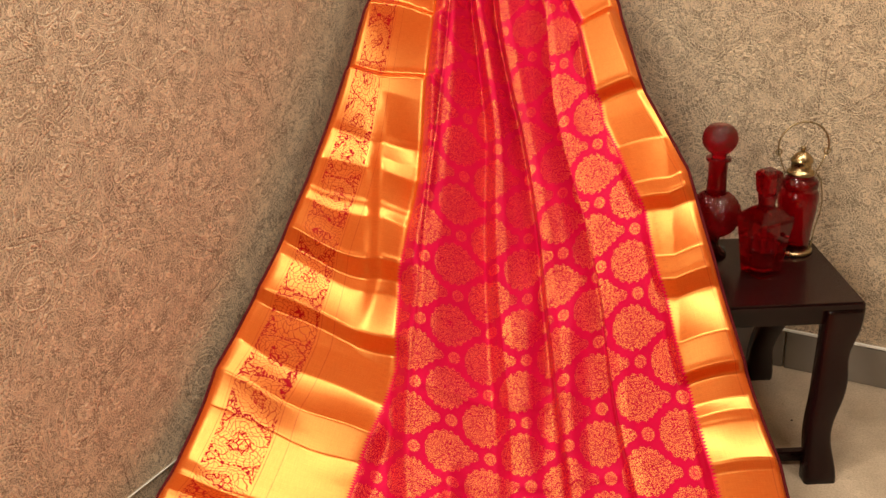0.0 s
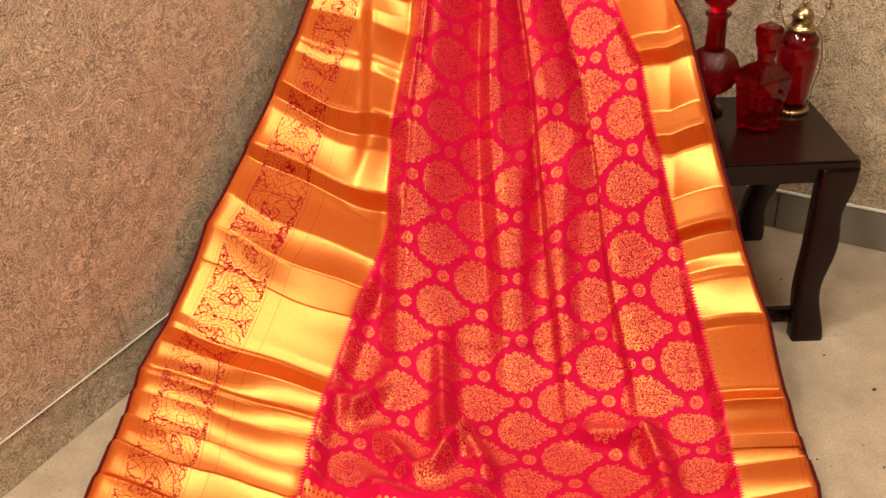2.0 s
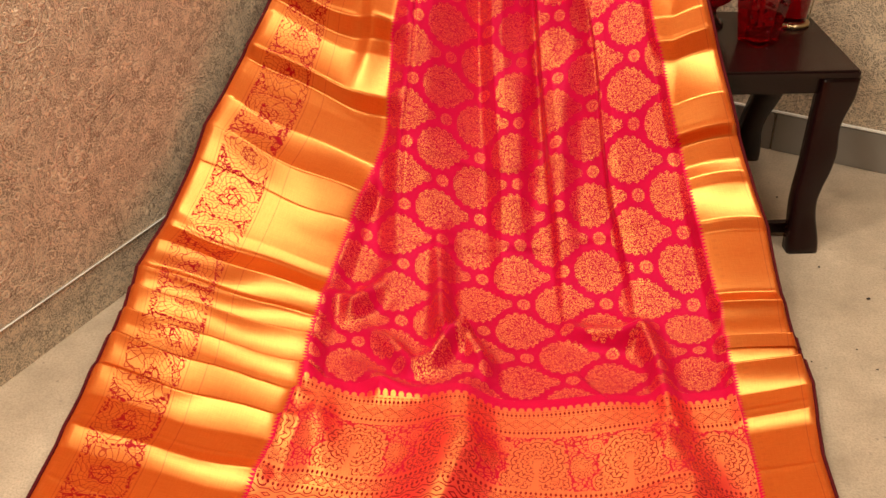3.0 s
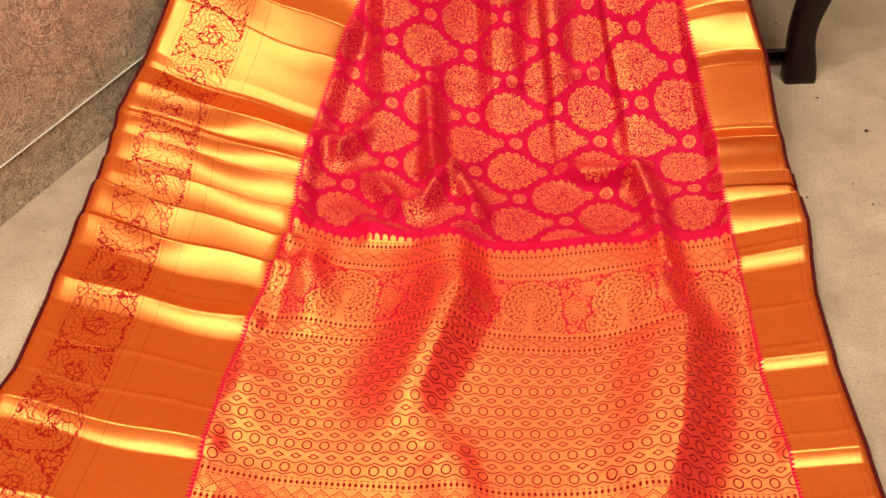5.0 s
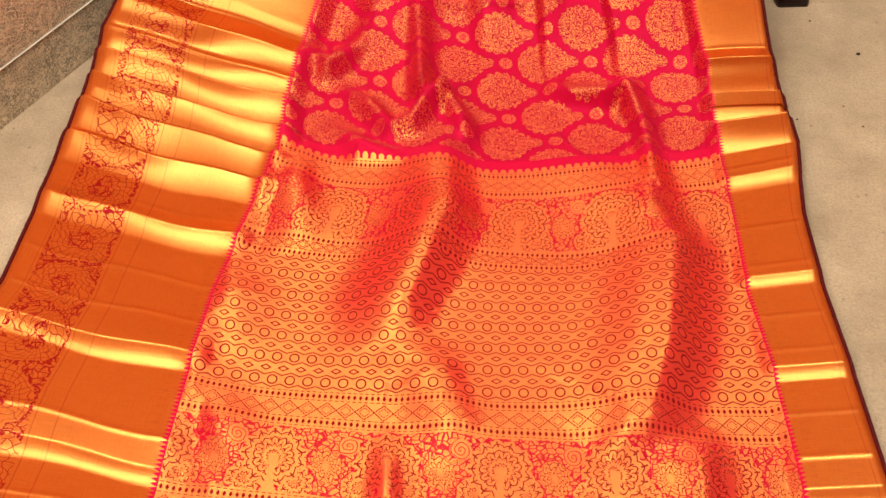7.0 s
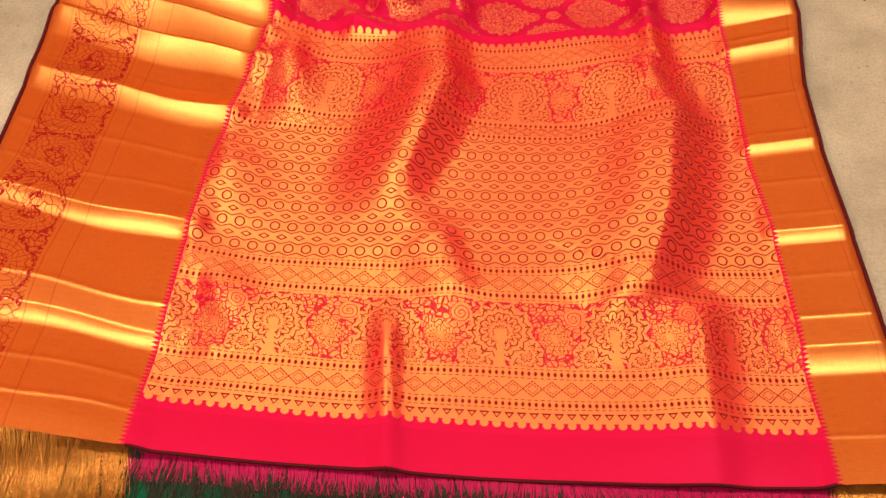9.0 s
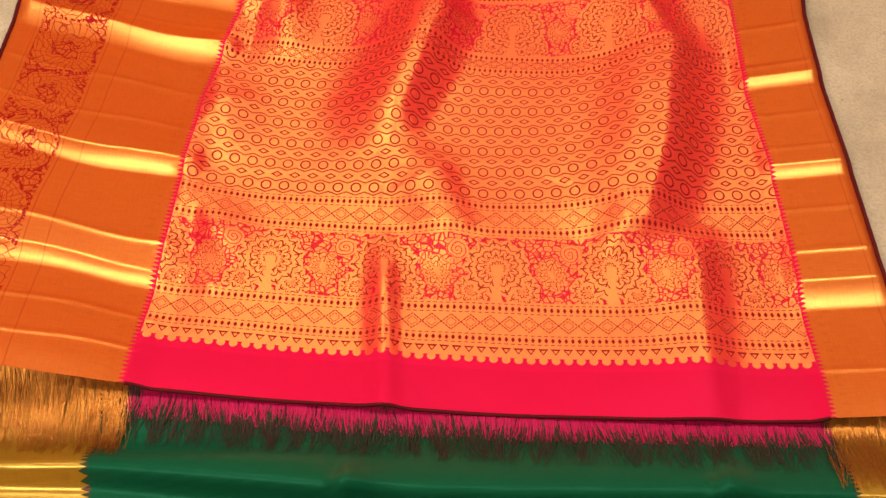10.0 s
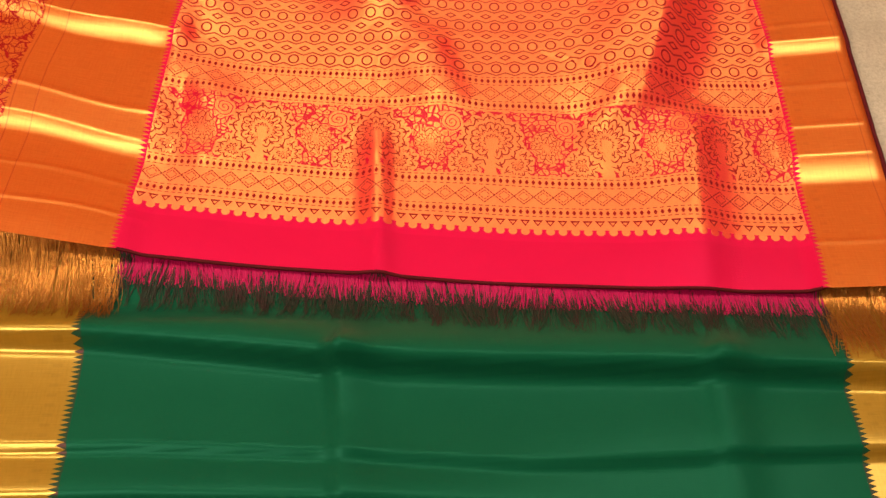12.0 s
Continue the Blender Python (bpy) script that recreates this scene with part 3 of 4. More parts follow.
# folding creases of the two borders: where each panel begins along the cloth, and how it catches the light
# (b bright, m between, d dark)
LEFT_PANELS = [(0.50, "m"), (0.61, "m"), (0.66, "m"), (0.705, "b"), (0.732, "d"), (0.77, "m"), (0.868, "b"), (0.898, "d"), (0.95, "m"), (1.02, "m"), (1.075, "b"), (1.11, "d"), (1.13, "m"), (1.170, "b"), (1.213, "d"),
               (1.225, "b"), (1.273, "d"), (1.285, "b"), (1.335, "d"), (1.345, "b"), (1.404, "d"), (1.415, "b"), (1.458, "m"), (1.47, "b"), (1.515, "d"), (1.56, "m"), (1.59, "b"), (1.69, "d"), (1.74, "b"), (1.81, "m"), (1.82, "b"),
               (1.848, "d"), (1.879, "b"), (1.945, "d"), (1.97, "m"), (2.02, "d"), (2.035, "m"), (2.08, "d"), (2.12, "m"), (2.195, "d"), (2.205, "m"), (2.28, "d"), (2.29, "m")]
RIGHT_PANELS = [(0.50, "m"), (0.625, "m"), (0.71, "b"), (0.745, "d"), (0.785, "m"), (0.845, "m"), (0.893, "b"), (0.915, "d"), (0.94, "m"), (1.0, "m"), (1.05, "b"), (1.07, "d"), (1.085, "m"), (1.16, "m"), (1.235, "b"), (1.262, "d"),
                (1.275, "m"), (1.31, "b"), (1.375, "d"), (1.385, "b"), (1.452, "d"), (1.462, "b"), (1.525, "d"), (1.545, "b"), (1.64, "d"), (1.655, "b"), (1.71, "m"), (1.72, "b"), (1.761, "d"), (1.775, "m"), (1.814, "b"), (1.87, "d"), (1.89, "m"), (1.917, "b"),
                (1.975, "d"), (1.99, "m"), (2.007, "b"), (2.114, "d"), (2.13, "m"), (2.206, "d"), (2.22, "m")]


def crease_heights(panels, x):
    """Heights of the folded border: each panel leans towards, near or away from the lamp's mirror angle."""
    w = np.arange(0.50, 2.62, 0.002)
    y = row_y(w, np.full_like(w, x))
    base = np.gradient(lay(np.full_like(w, x), y), w)
    wanted = np.interp(w, [0.6, 0.72, 0.9, 1.2, 1.5, 1.9, 2.3], [0.20, 0.25, 0.31, 0.39, 0.53, 0.76, 0.95])
    lean = np.clip(wanted - base, -0.40, 0.46)
    h = np.zeros_like(w)
    cuts = [p for p, _ in panels] + [w[-1] + 0.002]
    level = 0.0
    for i, (p, k) in enumerate(panels):
        idx = np.where((w >= p) & (w < cuts[i + 1]))[0]
        if len(idx) == 0:
            continue
        if k == "d":
            h[idx] = np.linspace(level, 0.0, len(idx) + 1)[1:]
            level = 0.0
            continue
        step = lean[idx] + np.linspace(-0.11, 0.13, len(idx)) if k == "b" else np.interp(w[idx], [1.59, 1.61, 2.05, 2.12], [-0.05, 0.08, 0.08, 0.45])
        h[idx] = level + np.cumsum(step) * 0.002
        level = h[idx[-1]]
    for p, k in panels:
        if k == "m":
            h += 0.0011 * np.exp(-((w - p) / 0.0032) ** 2)
    return w, np.clip(h, -0.022, 0.05) + 0.012 + 0.018 * smooth01((w - 1.45) / 0.2)


LEFT_W, LEFT_H = crease_heights(LEFT_PANELS, -0.40)
RIGHT_W, RIGHT_H = crease_heights(RIGHT_PANELS, 0.50)


def pleats(x, y, w):
    """Knife pleats: a rounded crest, a long flank falling to one side, and a short steep tuck before the next crest."""
    crest = [np.interp(y, PLEAT_Y, c) + 0.004 * np.sin(17 * y + 2 * i) for i, c in enumerate(PLEAT_X)]
    crest.append(edge_x(2, w) + 0.02)
    amp = np.interp(y, [1.46, 1.62, 1.80, 2.00, 2.30], [0.0, 0.30, 0.62, 0.95, 1.0])
    p = np.linspace(-0.5, 1.5, 401)
    prof = np.interp(np.mod(p, 1.0), [0.0, 0.24, 0.84, 0.90, 1.0], [1.0, 0.94, 0.06, 0.0, 1.0])
    prof = np.convolve(prof, np.ones(21) / 21, "same")
    d = np.zeros(x.shape)
    for i in range(4):
        f = (x - crest[i]) / np.maximum(crest[i + 1] - crest[i], 0.03)
        here = (f >= 0) & (f < 1)
        end = np.interp(np.clip(f, 0, 1), p, prof) if i < 3 else np.interp(f, [0, 0.16, 0.8, 1.0], [0.98, 0.92, 0.1, 0.0])
        top = PLEAT_DEEP[i] + (PLEAT_DEEP[min(i + 1, 3)] - PLEAT_DEEP[i]) * smooth01((f - 0.85) / 0.15)
        d = np.where(here, end * top, d)
    f = (crest[0] - x) / 0.045
    d = np.where(f > 0, PLEAT_DEEP[0] * 0.98 * (1 - smooth01(f)), d)
    return d * amp


def relief(x, y, w, inside):
    """Folds of the cloth; inside is 0 on the borders' outer edges and 1 on the body."""
    d = np.zeros(x.shape)
    for i, (pts, height, left, right) in enumerate(RIDGES):
        d = d + (1.1 if i < 3 else 2.4 if i < 9 else 1.4) * fold(x, y, pts, height, left, right)
    d = d + pleats(x, y, w)
    d = d * inside
    for pts, height, left, right in BORDER_RIDGES:
        d = d + fold(x, y, pts, height, left, right)
    lc = np.interp(w + 0.005 * np.sin(9 * x + 5 * w) + 0.003 * np.sin(31 * x + 17 * w), LEFT_W, LEFT_H) * (1 + 0.10 * np.sin(13 * x + 21 * w))
    rc = np.interp(w - 0.026 * smooth01((w - 1.42) / 0.13), RIGHT_W, RIGHT_H)
    mid = edge_x(1, w)
    right = edge_x(2, w)
    fl = 1 - smooth01((x - mid) / 0.032)
    fr = smooth01((x - right + 0.018) / 0.022)
    rim = 0.35 + 0.65 * smooth01((x - edge_x(0, w)) / 0.012)
    rim_r = 0.35 + 0.65 * smooth01((edge_x(3, w) - x) / 0.010)
    d = d + lc * fl * rim + rc * fr * rim_r + 0.12 * np.maximum(mid - x, 0) + 0.08 * np.maximum(x - right, 0)
    ripple = 0.0022 * np.sin(9 * x + 7 * y + 1.3 * np.sin(11 * y)) + 0.0014 * np.sin(23 * x - 17 * y)
    return d + ripple * inside + 0.004 + 0.009 * smooth01((0.72 - w) / 0.14)


W_FINE = np.arange(HEM, 2.56, 0.004)
_yc = row_y(W_FINE, np.full_like(W_FINE, 0.12))
_zc = lay(np.full_like(W_FINE, 0.12), _yc)
V_FINE = np.concatenate([[0], np.cumsum(np.hypot(np.diff(W_FINE), np.diff(_zc)))])


def cloth_points(w, q):
    """Places on the cloth: w along it, q across (0 to 1 left border, 1 to 2 body, 2 to 3 right border)."""
    k = np.clip(np.floor(q).astype(int), 0, 2)
    f = q - k
    xs = np.stack([edge_x(i, w) for i in range(4)])
    xa = np.take_along_axis(xs, k[None], 0)[0]
    xb = np.take_along_axis(xs, k[None] + 1, 0)[0]
    x = xa + (xb - xa) * f
    y = row_y(w, x)
    z = lay(x, y)
    e = 0.002
    nx = -(lay(x + e, y) - lay(x - e, y)) / (2 * e)
    ny = -(lay(x, y + e) - lay(x, y - e)) / (2 * e)
    n = np.stack([nx, ny, np.ones_like(nx)], -1)
    n /= np.linalg.norm(n, axis=-1, keepdims=True)
    inside = smooth01((q - 0.93) / 0.12) * smooth01((2.08 - q) / 0.12)
    d = relief(x, y, w, inside)
    return np.stack([x, y, z], -1) + n * d[..., None]


def strip(name, w0, w1, q0, q1, nw, nq, material, parent, across, label=""):
    w = np.linspace(w0, w1, nw)[:, None] * np.ones((1, nq))
    q = np.ones((nw, 1)) * np.linspace(q0, q1, nq)[None, :]
    q = np.minimum(q, 2.999999)
    pts = cloth_points(w, q)
    v = np.interp(w, W_FINE, V_FINE)
    return from_grid(name, pts, np.stack([across(pts[..., 0], w, q), v], -1), material, parent, label)


V_DOT = float(np.interp(1.82, W_FINE, V_FINE))


def body_u(x, w, q):
    anchor = np.interp(w, [1.4, 1.8, 2.13, 2.3], [-0.075, -0.072, -0.030, 0.0])
    return (x - anchor) / np.interp(w, [1.6, 2.1, 2.4], [1.0, 0.9, 0.8])


saree = tagged(empty("saree", Matrix.Translation((0, 0, 0))), "red silk saree with gold brocade borders spread over the floor", "saree")
body = strip("body", 1.338, 2.55, 1, 2, 320, 240, MAT_BODY, saree, body_u, "crimson silk with gold medallions")
for lp in (body.data.uv_layers[0].data,):
    a = np.empty(len(lp) * 2, np.float32)
    lp.foreach_get("uv", a)
    a[1::2] += 0.061 - V_DOT + 10 * 0.122 - 0.061
    lp.foreach_set("uv", a)
end = strip("end_piece", HEM + 0.058, 1.338, 1, 2, 240, 210, MATS_PALLU[0], saree, lambda x, w, q: (q - 1) * 0.78, "orange gold brocade panel with lattice and flowers")
for mat in MATS_PALLU[1:]:
    end.data.materials.append(mat)
rows_v = np.interp(np.linspace(HEM + 0.058, 1.338, 240), W_FINE, V_FINE)
band = np.searchsorted(PALLU_CUTS, (rows_v[:-1] + rows_v[1:]) / 2, side="right") - 1
end.data.polygons.foreach_set("material_index", np.repeat(np.clip(band, 0, 6), 209).astype(np.int32))
strip("hem", HEM, HEM + 0.058, 1, 2, 18, 160, MAT_HEM, saree, lambda x, w, q: (q - 1) * 0.78, "plain crimson silk band")
strip("left_border", HEM, 2.55, 0, 1, 850, 44, MAT_LEFT, saree, lambda x, w, q: q * 0.27, "broad gold border with vine figures")
strip("right_border", HEM, 2.55, 2, 3, 850, 26, MAT_RIGHT, saree, lambda x, w, q: 0.115 - (q - 2) * 0.115, "narrow plain gold border")
for q in (0.0, 2.999999):
    w = np.linspace(HEM, 2.55, 320)
    pts = cloth_points(w, np.full_like(w, q))
    part("selvedge", tube(bmesh.new(), [tuple(p + np.array([-0.002 if q < 1 else 0.002, 0, 0])) for p in pts], 0.0032, 6), MAT_SELVEDGE, saree, "dark maroon woven edge")

# dark tube under the hem: its folded edge, with the shade below put into colour
w = np.full(120, HEM)
pts = cloth_points(w, np.linspace(1.0, 2.0, 120)) - np.array([0, 0, 0.0015])
part("hem_shade_edge", tube(bmesh.new(), [tuple(p) for p in pts], 0.0022, 6), MAT_SELVEDGE, saree, "dark maroon line for the hem's folded edge and the shade under it")

# ---- green cloth ----
green = tagged(empty("green_cloth"), "bottle green silk cloth with gold borders under the fringe", "cloth")
GX = [-0.70, -0.362, 0.432, 0.60]


def green_points(y, q):
    k = np.clip(np.floor(q).astype(int), 0, 2)
    f = q - k
    lx = np.array(GX)
    x = lx[k] + (lx[k + 1] - lx[k]) * f
    z = 0.003 + 0.0015 * np.sin(14 * x + 9 * y)
    z = z + fold(x, y, [(-0.75, 0.52), (-0.36, 0.50), (-0.1, 0.462), (0.08, 0.452), (0.33, 0.440), (0.62, 0.424)], [0.026, 0.026, 0.036, 0.032, 0.030, 0.024], 0.055, 0.009)
    z = z + fold(x, y, [(-0.75, 0.385), (-0.3, 0.375), (0.1, 0.345), (0.6, 0.35)], [0.014, 0.010, 0.009, 0.012], 0.06, 0.005)
    z = z + fold(x, y, [(-0.75, 0.33), (-0.3, 0.325), (-0.05, 0.31), (0.2, 0.30)], [0.010, 0.014, 0.016, 0.0], 0.04, 0.008)
    z = z + fold(x, y, [(-0.095, 0.46), (-0.09, 0.40), (-0.09, 0.2)], [0.014, 0.007, 0.005], 0.03, 0.012)
    z = z + fold(x, y, [(0.30, 0.45), (0.30, 0.38), (0.29, 0.2)], [0.012, 0.008, 0.004], 0.03, 0.015)
    z = 0.002 + (z - 0.002) * (1 - smooth01((y - 0.50) / 0.05))
    return np.stack([x, y, z], -1)


def green_strip(name, q0, q1, nq, material, across, label):
    y = np.linspace(-0.25, 0.68, 200)[:, None] * np.ones((1, nq))
    q = np.ones((200, 1)) * np.linspace(q0, q1 - 1e-6, nq)[None, :]
    pts = green_points(y, q)
    return from_grid(name, pts, np.stack([across(q), y + 1], -1), material, green, label)


green_strip("body", 1, 2, 140, MAT_GREEN, lambda q: (q - 1) * 0.79, "plain bottle green silk")
green_strip("left_border", 0, 1, 40, MAT_GREEN_GOLD, lambda q: q * 0.27, "antique gold border")
green_strip("right_border", 2, 3, 30, MAT_GREEN_GOLD, lambda q: 0.27 - (q - 2) * 0.17, "antique gold border")

# ---- fringe of the red saree ----


def strands(name, q0, q1, count, length, material, label, seed, thick=0.00045):
    rng = np.random.RandomState(seed)
    q = np.sort(rng.uniform(q0, q1, count))
    root = cloth_points(np.full(count, HEM), q) + np.array([0, 0.008, -0.011])
    steps = 7
    t = np.linspace(0, 1, steps)
    L = length * rng.uniform(0.65, 1.1, count)
    lean = rng.normal(0, 0.055, count) + 0.10 * np.sin(q * 23) + 0.13 * np.sin(q * 97 + 2 * np.sin(q * 31))
    bow = rng.normal(0, 0.006, count)
    verts, faces = [], []
    for i in range(count):
        x = root[i, 0] + lean[i] * L[i] * t + bow[i] * np.sin(t * math.pi)
        y = root[i, 1] + 0.004 - L[i] * t
        ground = green_points(y, np.interp(x, GX, [0, 1, 2, 2.999]))[:, 2]
        z = np.maximum(root[i, 2] * (1 - t) ** 2, ground + 0.0012 + 0.004 * np.sin(t * 3.0) * rng.uniform(0, 1))
        z[0] = root[i, 2]
        w = thick * rng.uniform(0.7, 1.5) * (1 - 0.5 * t)
        base = len(verts)
        for k in range(steps):
            verts += [(x[k] - w[k], y[k], z[k]), (x[k], y[k], z[k] + w[k] * 1.4), (x[k] + w[k], y[k], z[k])]
        for k in range(steps - 1):
            a = base + 3 * k
            faces += [(a, a + 1, a + 4, a + 3), (a + 1, a + 2, a + 5, a + 4)]
    me = bpy.data.meshes.new(name)
    me.from_pydata(verts, [], faces)
    me.materials.append(material)
    me.polygons.foreach_set("use_smooth", [True] * len(me.polygons))
    ob = new(name, me)
    ob.parent = saree
    tagged(ob, label, kind="stuff")
    return ob


MAT_THREAD_PINK = material_simple("magenta_thread", (0.32, 0.005, 0.060), (0.56, 0.007, 0.09), 300.0, 0.5, Specular_IOR_Level=0.15)
MAT_THREAD_DARK = material_simple("dark_thread", (0.003, 0.058, 0.028), (0.075, 0.008, 0.018), 60.0, 0.5, Specular_IOR_Level=0.12)
MAT_THREAD_GOLD = material_simple("gold_thread", (0.30, 0.06, 0.010), (0.62, 0.30, 0.05), 300.0, 0.30, 0.85)
strands("fringe", 1.0, 2.0, 3000, 0.040, MAT_THREAD_PINK, "loose magenta silk threads", 1, 0.0009)
strands("fringe", 1.0, 2.0, 1500, 0.074, MAT_THREAD_DARK, "loose dark green and maroon threads", 2)
strands("fringe", 0.0, 1.0, 1000, 0.095, MAT_THREAD_GOLD, "loose gold threads", 3)
strands("fringe", 2.0, 2.999, 330, 0.095, MAT_THREAD_GOLD, "loose gold threads", 4)

# ---- side table ----
TX, TY, TZ = 0.600, 1.996, 0.360
HALF_W, HALF_D = 0.156, 0.159
table = tagged(empty("side_table", pose(TX, TY, 0, 0, 0, 3)), "small dark mahogany side table with wavy legs", "table")


def table_part(name, b, label=""):
    return part(name, b, MAT_WOOD, table, label, smooth=False)


table_part("tabletop", box(bmesh.new(), (-HALF_W, -HALF_D, TZ - 0.016), (HALF_W, HALF_D, TZ), 0.004))
for sx, sy, hx, hy in ((0, -1, HALF_W - 0.03, 0.009), (0, 1, HALF_W - 0.03, 0.009), (-1, 0, 0.009, HALF_D - 0.03), (1, 0, 0.009, HALF_D - 0.03)):
    cx, cy = sx * (HALF_W - 0.026), sy * (HALF_D - 0.026)
    table_part("apron", box(bmesh.new(), (cx - hx, cy - hy, TZ - 0.052), (cx + hx, cy + hy, TZ - 0.0165), 0.002))
LEG = [(0.0, -0.033, 0.062), (0.008, -0.031, 0.064), (0.05, -0.041, 0.052), (0.085, -0.050, 0.046), (0.12, -0.046, 0.048), (0.16, -0.030, 0.058), (0.20, -0.024, 0.062),
       (0.235, -0.030, 0.054), (0.265, -0.027, 0.056), (0.295, -0.012, 0.070), (0.343, -0.010, 0.072)]


def leg_mesh():
    """A wavy plank leg: z, outer edge and width of each section; its outer corner stands at x = 0, y = 0."""
    b = bmesh.new()
    zs = np.linspace(0, 0.343, 40)
    out = np.interp(zs, [r[0] for r in LEG], [r[1] for r in LEG])
    wid = np.interp(zs, [r[0] for r in LEG], [r[2] for r in LEG])
    k = np.ones(5) / 5
    out = np.convolve(np.pad(out, 2, mode="edge"), k, "valid")
    wid = np.convolve(np.pad(wid, 2, mode="edge"), k, "valid")
    rings = []
    for z, o, w in zip(zs, out, wid):
        c = 0.005
        ring = [(o - c, 0), (o, c), (o, 0.036 - c), (o - c, 0.036), (o - w + c, 0.036), (o - w, 0.036 - c), (o - w, c), (o - w + c, 0)]
        splay = 0.058 * (1 - z / 0.343) ** 1.5
        rings.append([b.verts.new((x - 0.016 * (1 - z / 0.343) + 0.008, y - splay, z)) for x, y in ring])
    for lo, hi in zip(rings, rings[1:]):
        for i in range(8):
            b.faces.new((lo[i], lo[(i + 1) % 8], hi[(i + 1) % 8], hi[i]))
    b.faces.new(rings[0][::-1])
    b.faces.new(rings[-1])
    return b


for sx in (-1, 1):
    for sy in (-1, 1):
        b = leg_mesh()
        bmesh.ops.transform(b, matrix=Matrix.Translation((sx * (HALF_W + 0.006), sy * (HALF_D - 0.004), 0)) @ Matrix.Diagonal((sx, -sy, 1, 1)), verts=b.verts)
        bmesh.ops.recalc_face_normals(b, faces=b.faces)
        part("leg", b, MAT_WOOD, table)
table_part("stretcher", box(bmesh.new(), (-HALF_W + 0.06, -HALF_D + 0.012, 0.008), (HALF_W - 0.06, -HALF_D + 0.030, 0.030), 0.002))

# ---- glassware on the table ----


def quilt(n, pitch):
    return lambda a, z: 1 + 0.07 * abs(math.sin(n * a + pitch * z)) * abs(math.sin(n * a - pitch * z))


def smooth_profile(rows, n):
    rows = np.array(rows)
    t = np.linspace(0, 1, len(rows))
    f = np.linspace(0, 1, n)
    r, z = np.interp(f, t, rows[:, 0]), np.interp(f, t, rows[:, 1])
    k = np.ones(3) / 3
    r[1:-1] = np.convolve(r, k, "valid")
    return list(zip(r, z))


def ball(radius, centre, n, a0=-1.45, a1=1.45):
    return [(radius * math.cos(a), centre + radius * math.sin(a)) for a in np.linspace(a0, a1, n)]


decanter = tagged(empty("decanter", pose(0.528, 2.075, TZ) @ Matrix.Scale(0.93, 4)), "ruby red cut-glass decanter with a ball stopper", "decanter")
part("foot", lathe(bmesh.new(), [(0.030, 0.0), (0.032, 0.004), (0.024, 0.012), (0.014, 0.024), (0.013, 0.034), (0.018, 0.046)]), MAT_GLASS, decanter)
part("body", lathe(bmesh.new(), ball(0.053, 0.096, 90, -1.25, 1.15), 168, shape=quilt(14, 190)), MAT_GLASS, decanter, "quilted ruby glass bulb")
part("neck", lathe(bmesh.new(), [(0.024, 0.142), (0.021, 0.152), (0.020, 0.180), (0.021, 0.214), (0.0265, 0.217), (0.0265, 0.222), (0.018, 0.223)]), MAT_GLASS, decanter)
part("stopper", lathe(bmesh.new(), [(0.014, 0.224), (0.016, 0.236)] + ball(0.035, 0.264, 60, -1.0, 0.95), 144, shape=quilt(12, 240)), MAT_GLASS, decanter, "quilted ruby glass ball")


def square_loft(b, rows, c=0.18):
    """A square bottle from rows of (half width, z), its corners cut by the share c."""
    rings = []
    for h, z in rows:
        k = h * c
        ring = [(h, -h + k), (h, h - k), (h - k, h), (-h + k, h), (-h, h - k), (-h, -h + k), (-h + k, -h), (h - k, -h)]
        rings.append([b.verts.new((x, y, z)) for x, y in ring])
    for lo, hi in zip(rings, rings[1:]):
        for i in range(8):
            b.faces.new((lo[i], lo[(i + 1) % 8], hi[(i + 1) % 8], hi[i]))
    b.faces.new(rings[0][::-1])
    b.faces.new(rings[-1])
    return b


bottle = tagged(empty("glass_bottle", pose(0.604, 1.985, TZ, 0, 0, 28)), "square ruby glass bottle with a block stopper", "bottle")
body_bm = square_loft(bmesh.new(), [(0.026, 0.0), (0.029, 0.004), (0.033, 0.045), (0.038, 0.090), (0.041, 0.112), (0.040, 0.118), (0.022, 0.134), (0.016, 0.138)])
part("body", body_bm, MAT_GLASS, bottle, "faceted ruby glass", smooth=False)
for side in range(4):
    for row in range(3):
        for colm in range(2):
            b = bmesh.new()
            bmesh.ops.create_icosphere(b, subdivisions=2, radius=0.0042)
            h = 0.0335 + 0.00011 * (35 + row * 24)
            bmesh.ops.transform(b, matrix=Matrix.Rotation(side * math.pi / 2, 4, "Z") @ Matrix.Translation((h, (colm - 0.5) * 0.030, 0.035 + row * 0.026)), verts=b.verts)
            part("stud", b, MAT_GLASS, bottle)
part("neck", lathe(bmesh.new(), [(0.017, 0.136), (0.016, 0.146), (0.018, 0.158), (0.0185, 0.162), (0.015, 0.163)], 32), MAT_GLASS, bottle)
part("stopper", square_loft(bmesh.new(), [(0.013, 0.163), (0.017, 0.170), (0.020, 0.200), (0.018, 0.208), (0.012, 0.212)]), MAT_GLASS, bottle, smooth=False)

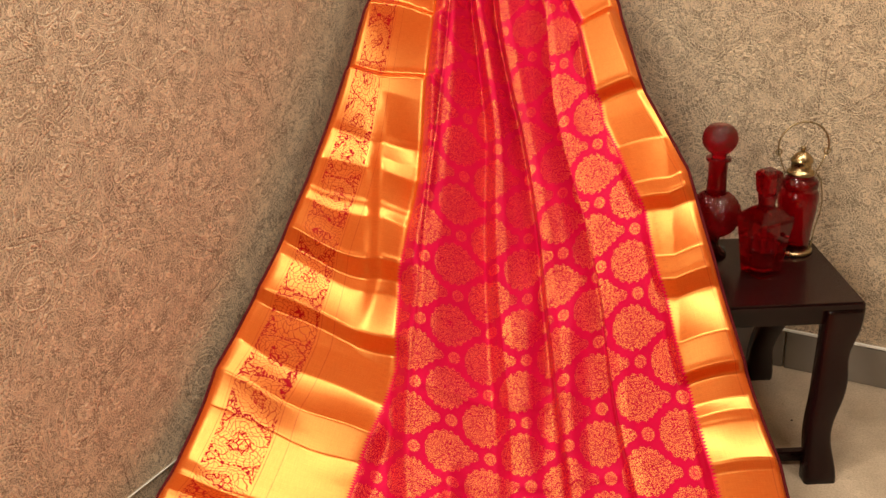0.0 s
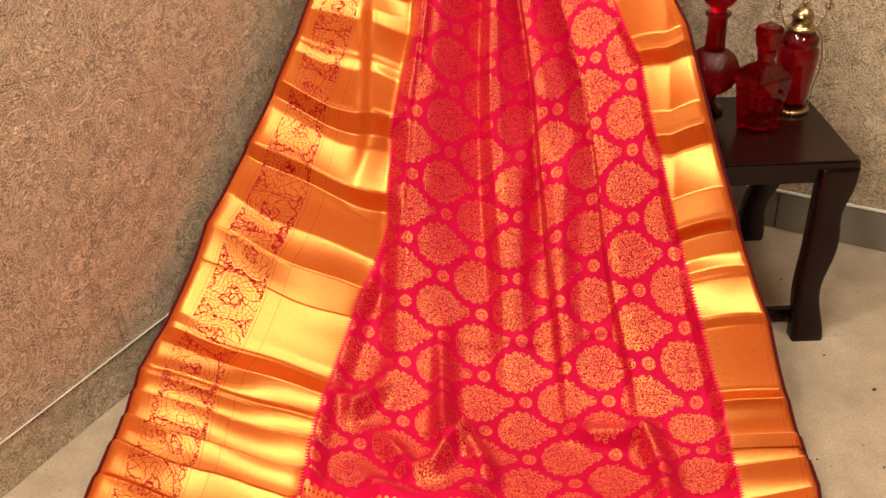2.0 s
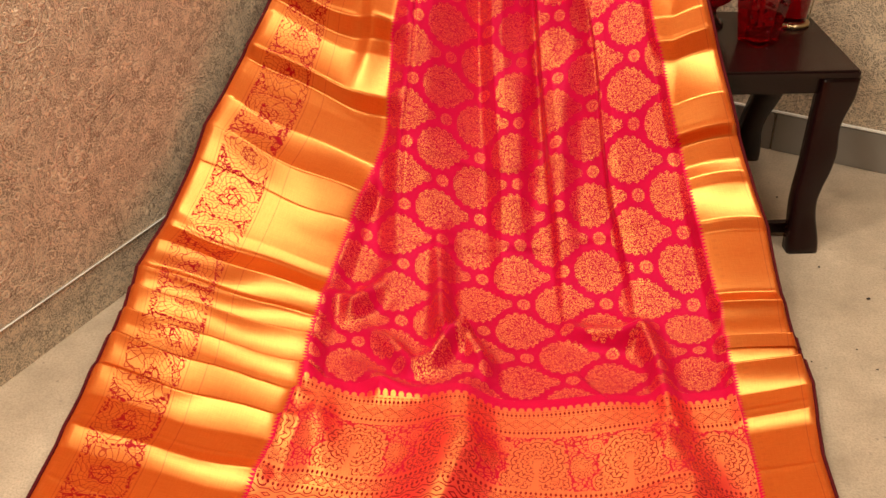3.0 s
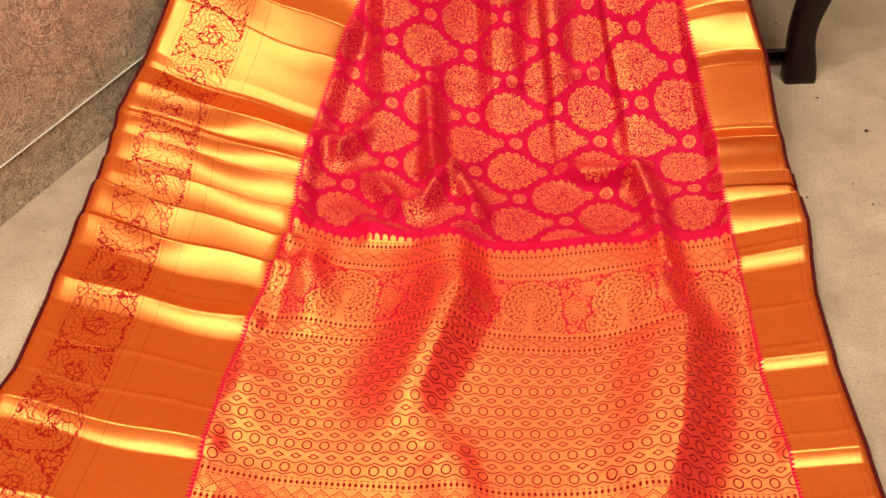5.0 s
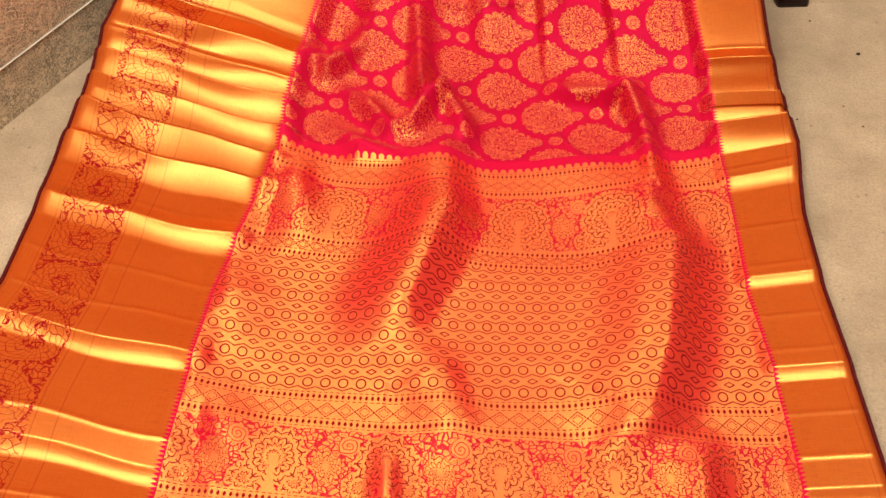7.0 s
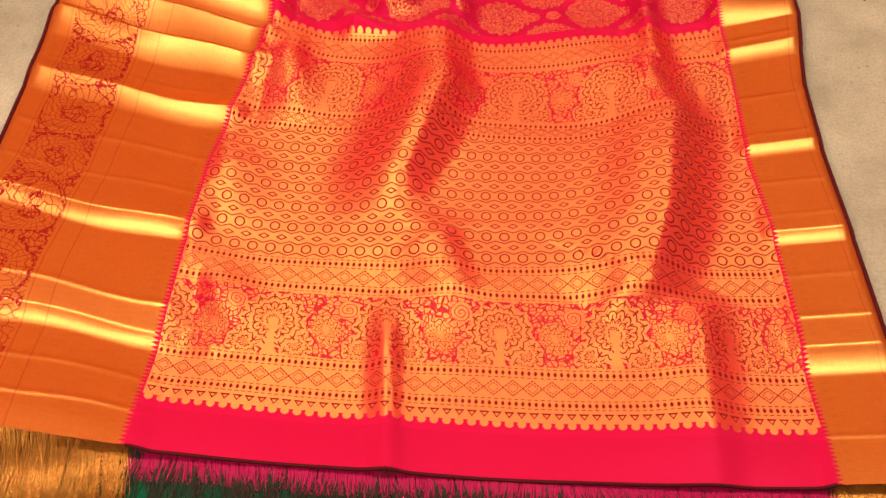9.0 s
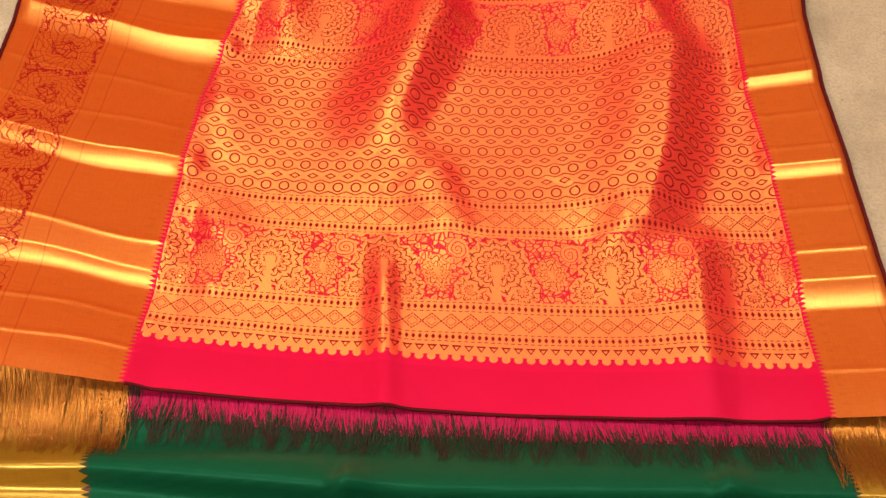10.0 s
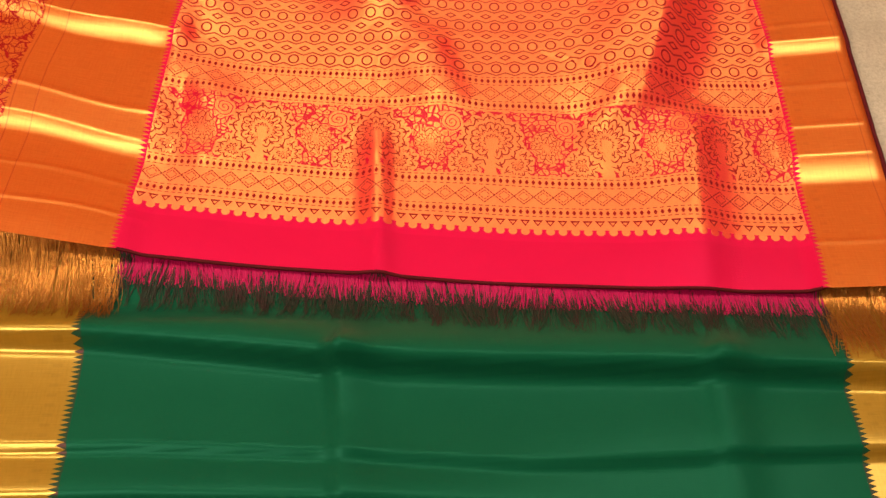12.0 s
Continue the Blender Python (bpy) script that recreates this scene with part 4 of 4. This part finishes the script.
lantern = tagged(empty("glass_lantern", pose(0.694, 2.085, TZ) @ Matrix.Scale(1.0, 4)), "ruby glass jar lantern with brass lid and wire handle", "lantern")
part("base_ring", lathe(bmesh.new(), [(0.036, 0.0), (0.038, 0.002), (0.038, 0.006), (0.034, 0.009), (0.030, 0.009)]), MAT_BRASS, lantern, "tarnished brass ring")
part("jar", lathe(bmesh.new(), smooth_profile([(0.030, 0.009), (0.031, 0.03), (0.034, 0.06), (0.038, 0.09), (0.040, 0.115), (0.039, 0.128), (0.034, 0.136), (0.037, 0.142), (0.036, 0.152), (0.028, 0.160), (0.024, 0.166)], 40)), MAT_GLASS, lantern, "ruby glass")
lid = part("lid", lathe(bmesh.new(), [(0.027, 0.166), (0.028, 0.170), (0.025, 0.174), (0.020, 0.176), (0.020, 0.190), (0.022, 0.192), (0.022, 0.195), (0.017, 0.203), (0.010, 0.210), (0.004, 0.213)]), MAT_BRASS, lantern, "tarnished brass dome")
part("knob", lathe(bmesh.new(), ball(0.0055, 0.218, 10), 20), MAT_BRASS, lid)
arc = [(-0.047, 0, 0.205)] + [(-0.049 * math.cos(a), 0, 0.222 + 0.050 * math.sin(a)) for a in np.linspace(0, math.pi, 24)] + [(0.047, 0, 0.205)]
part("handle", tube(bmesh.new(), arc, 0.0019), MAT_BRASS, lantern, "bent brass wire")
for sx in (-1, 1):
    wire = [(sx * x, 0, z) for x, z in ((0.047, 0.212), (0.038, 0.185), (0.030, 0.168), (0.042, 0.150), (0.046, 0.128), (0.049, 0.105), (0.047, 0.080), (0.040, 0.050), (0.037, 0.020), (0.036, 0.008))]
    part("wire", tube(bmesh.new(), wire, 0.0014), MAT_BRASS, lantern)
    part("loop", tube(bmesh.new(), [(sx * (0.047 + 0.006 * math.cos(a)), 0, 0.212 + 0.006 * math.sin(a)) for a in np.linspace(0, 2 * math.pi, 14)], 0.0016), MAT_BRASS, lantern)

# ---- crumbs on the floor ----
rng = random.Random(4)
for x, y, r in ((0.779, 1.632, 0.0035), (-0.650, 1.528, 0.0035), (0.72, 1.74, 0.002), (0.74, 1.22, 0.002), (0.69, 1.13, 0.0016), (0.622, 1.446, 0.0018), (0.727, 1.425, 0.0018), (0.71, 1.481, 0.0014), (0.709, 2.011, 0.0025)):
    b = bmesh.new()
    bmesh.ops.create_icosphere(b, subdivisions=2, radius=r)
    for v in b.verts:
        v.co = Vector((v.co.x * 1.1, v.co.y * 0.8, v.co.z * 0.7)) * rng.uniform(0.85, 1.15)
    ob = tagged(part("crumb", b, MAT_CRUMB), "tiny dark crumb lying on the cement floor", "crumb", "crumbs on the floor")
    ob.location = (x, y, r * 0.5)
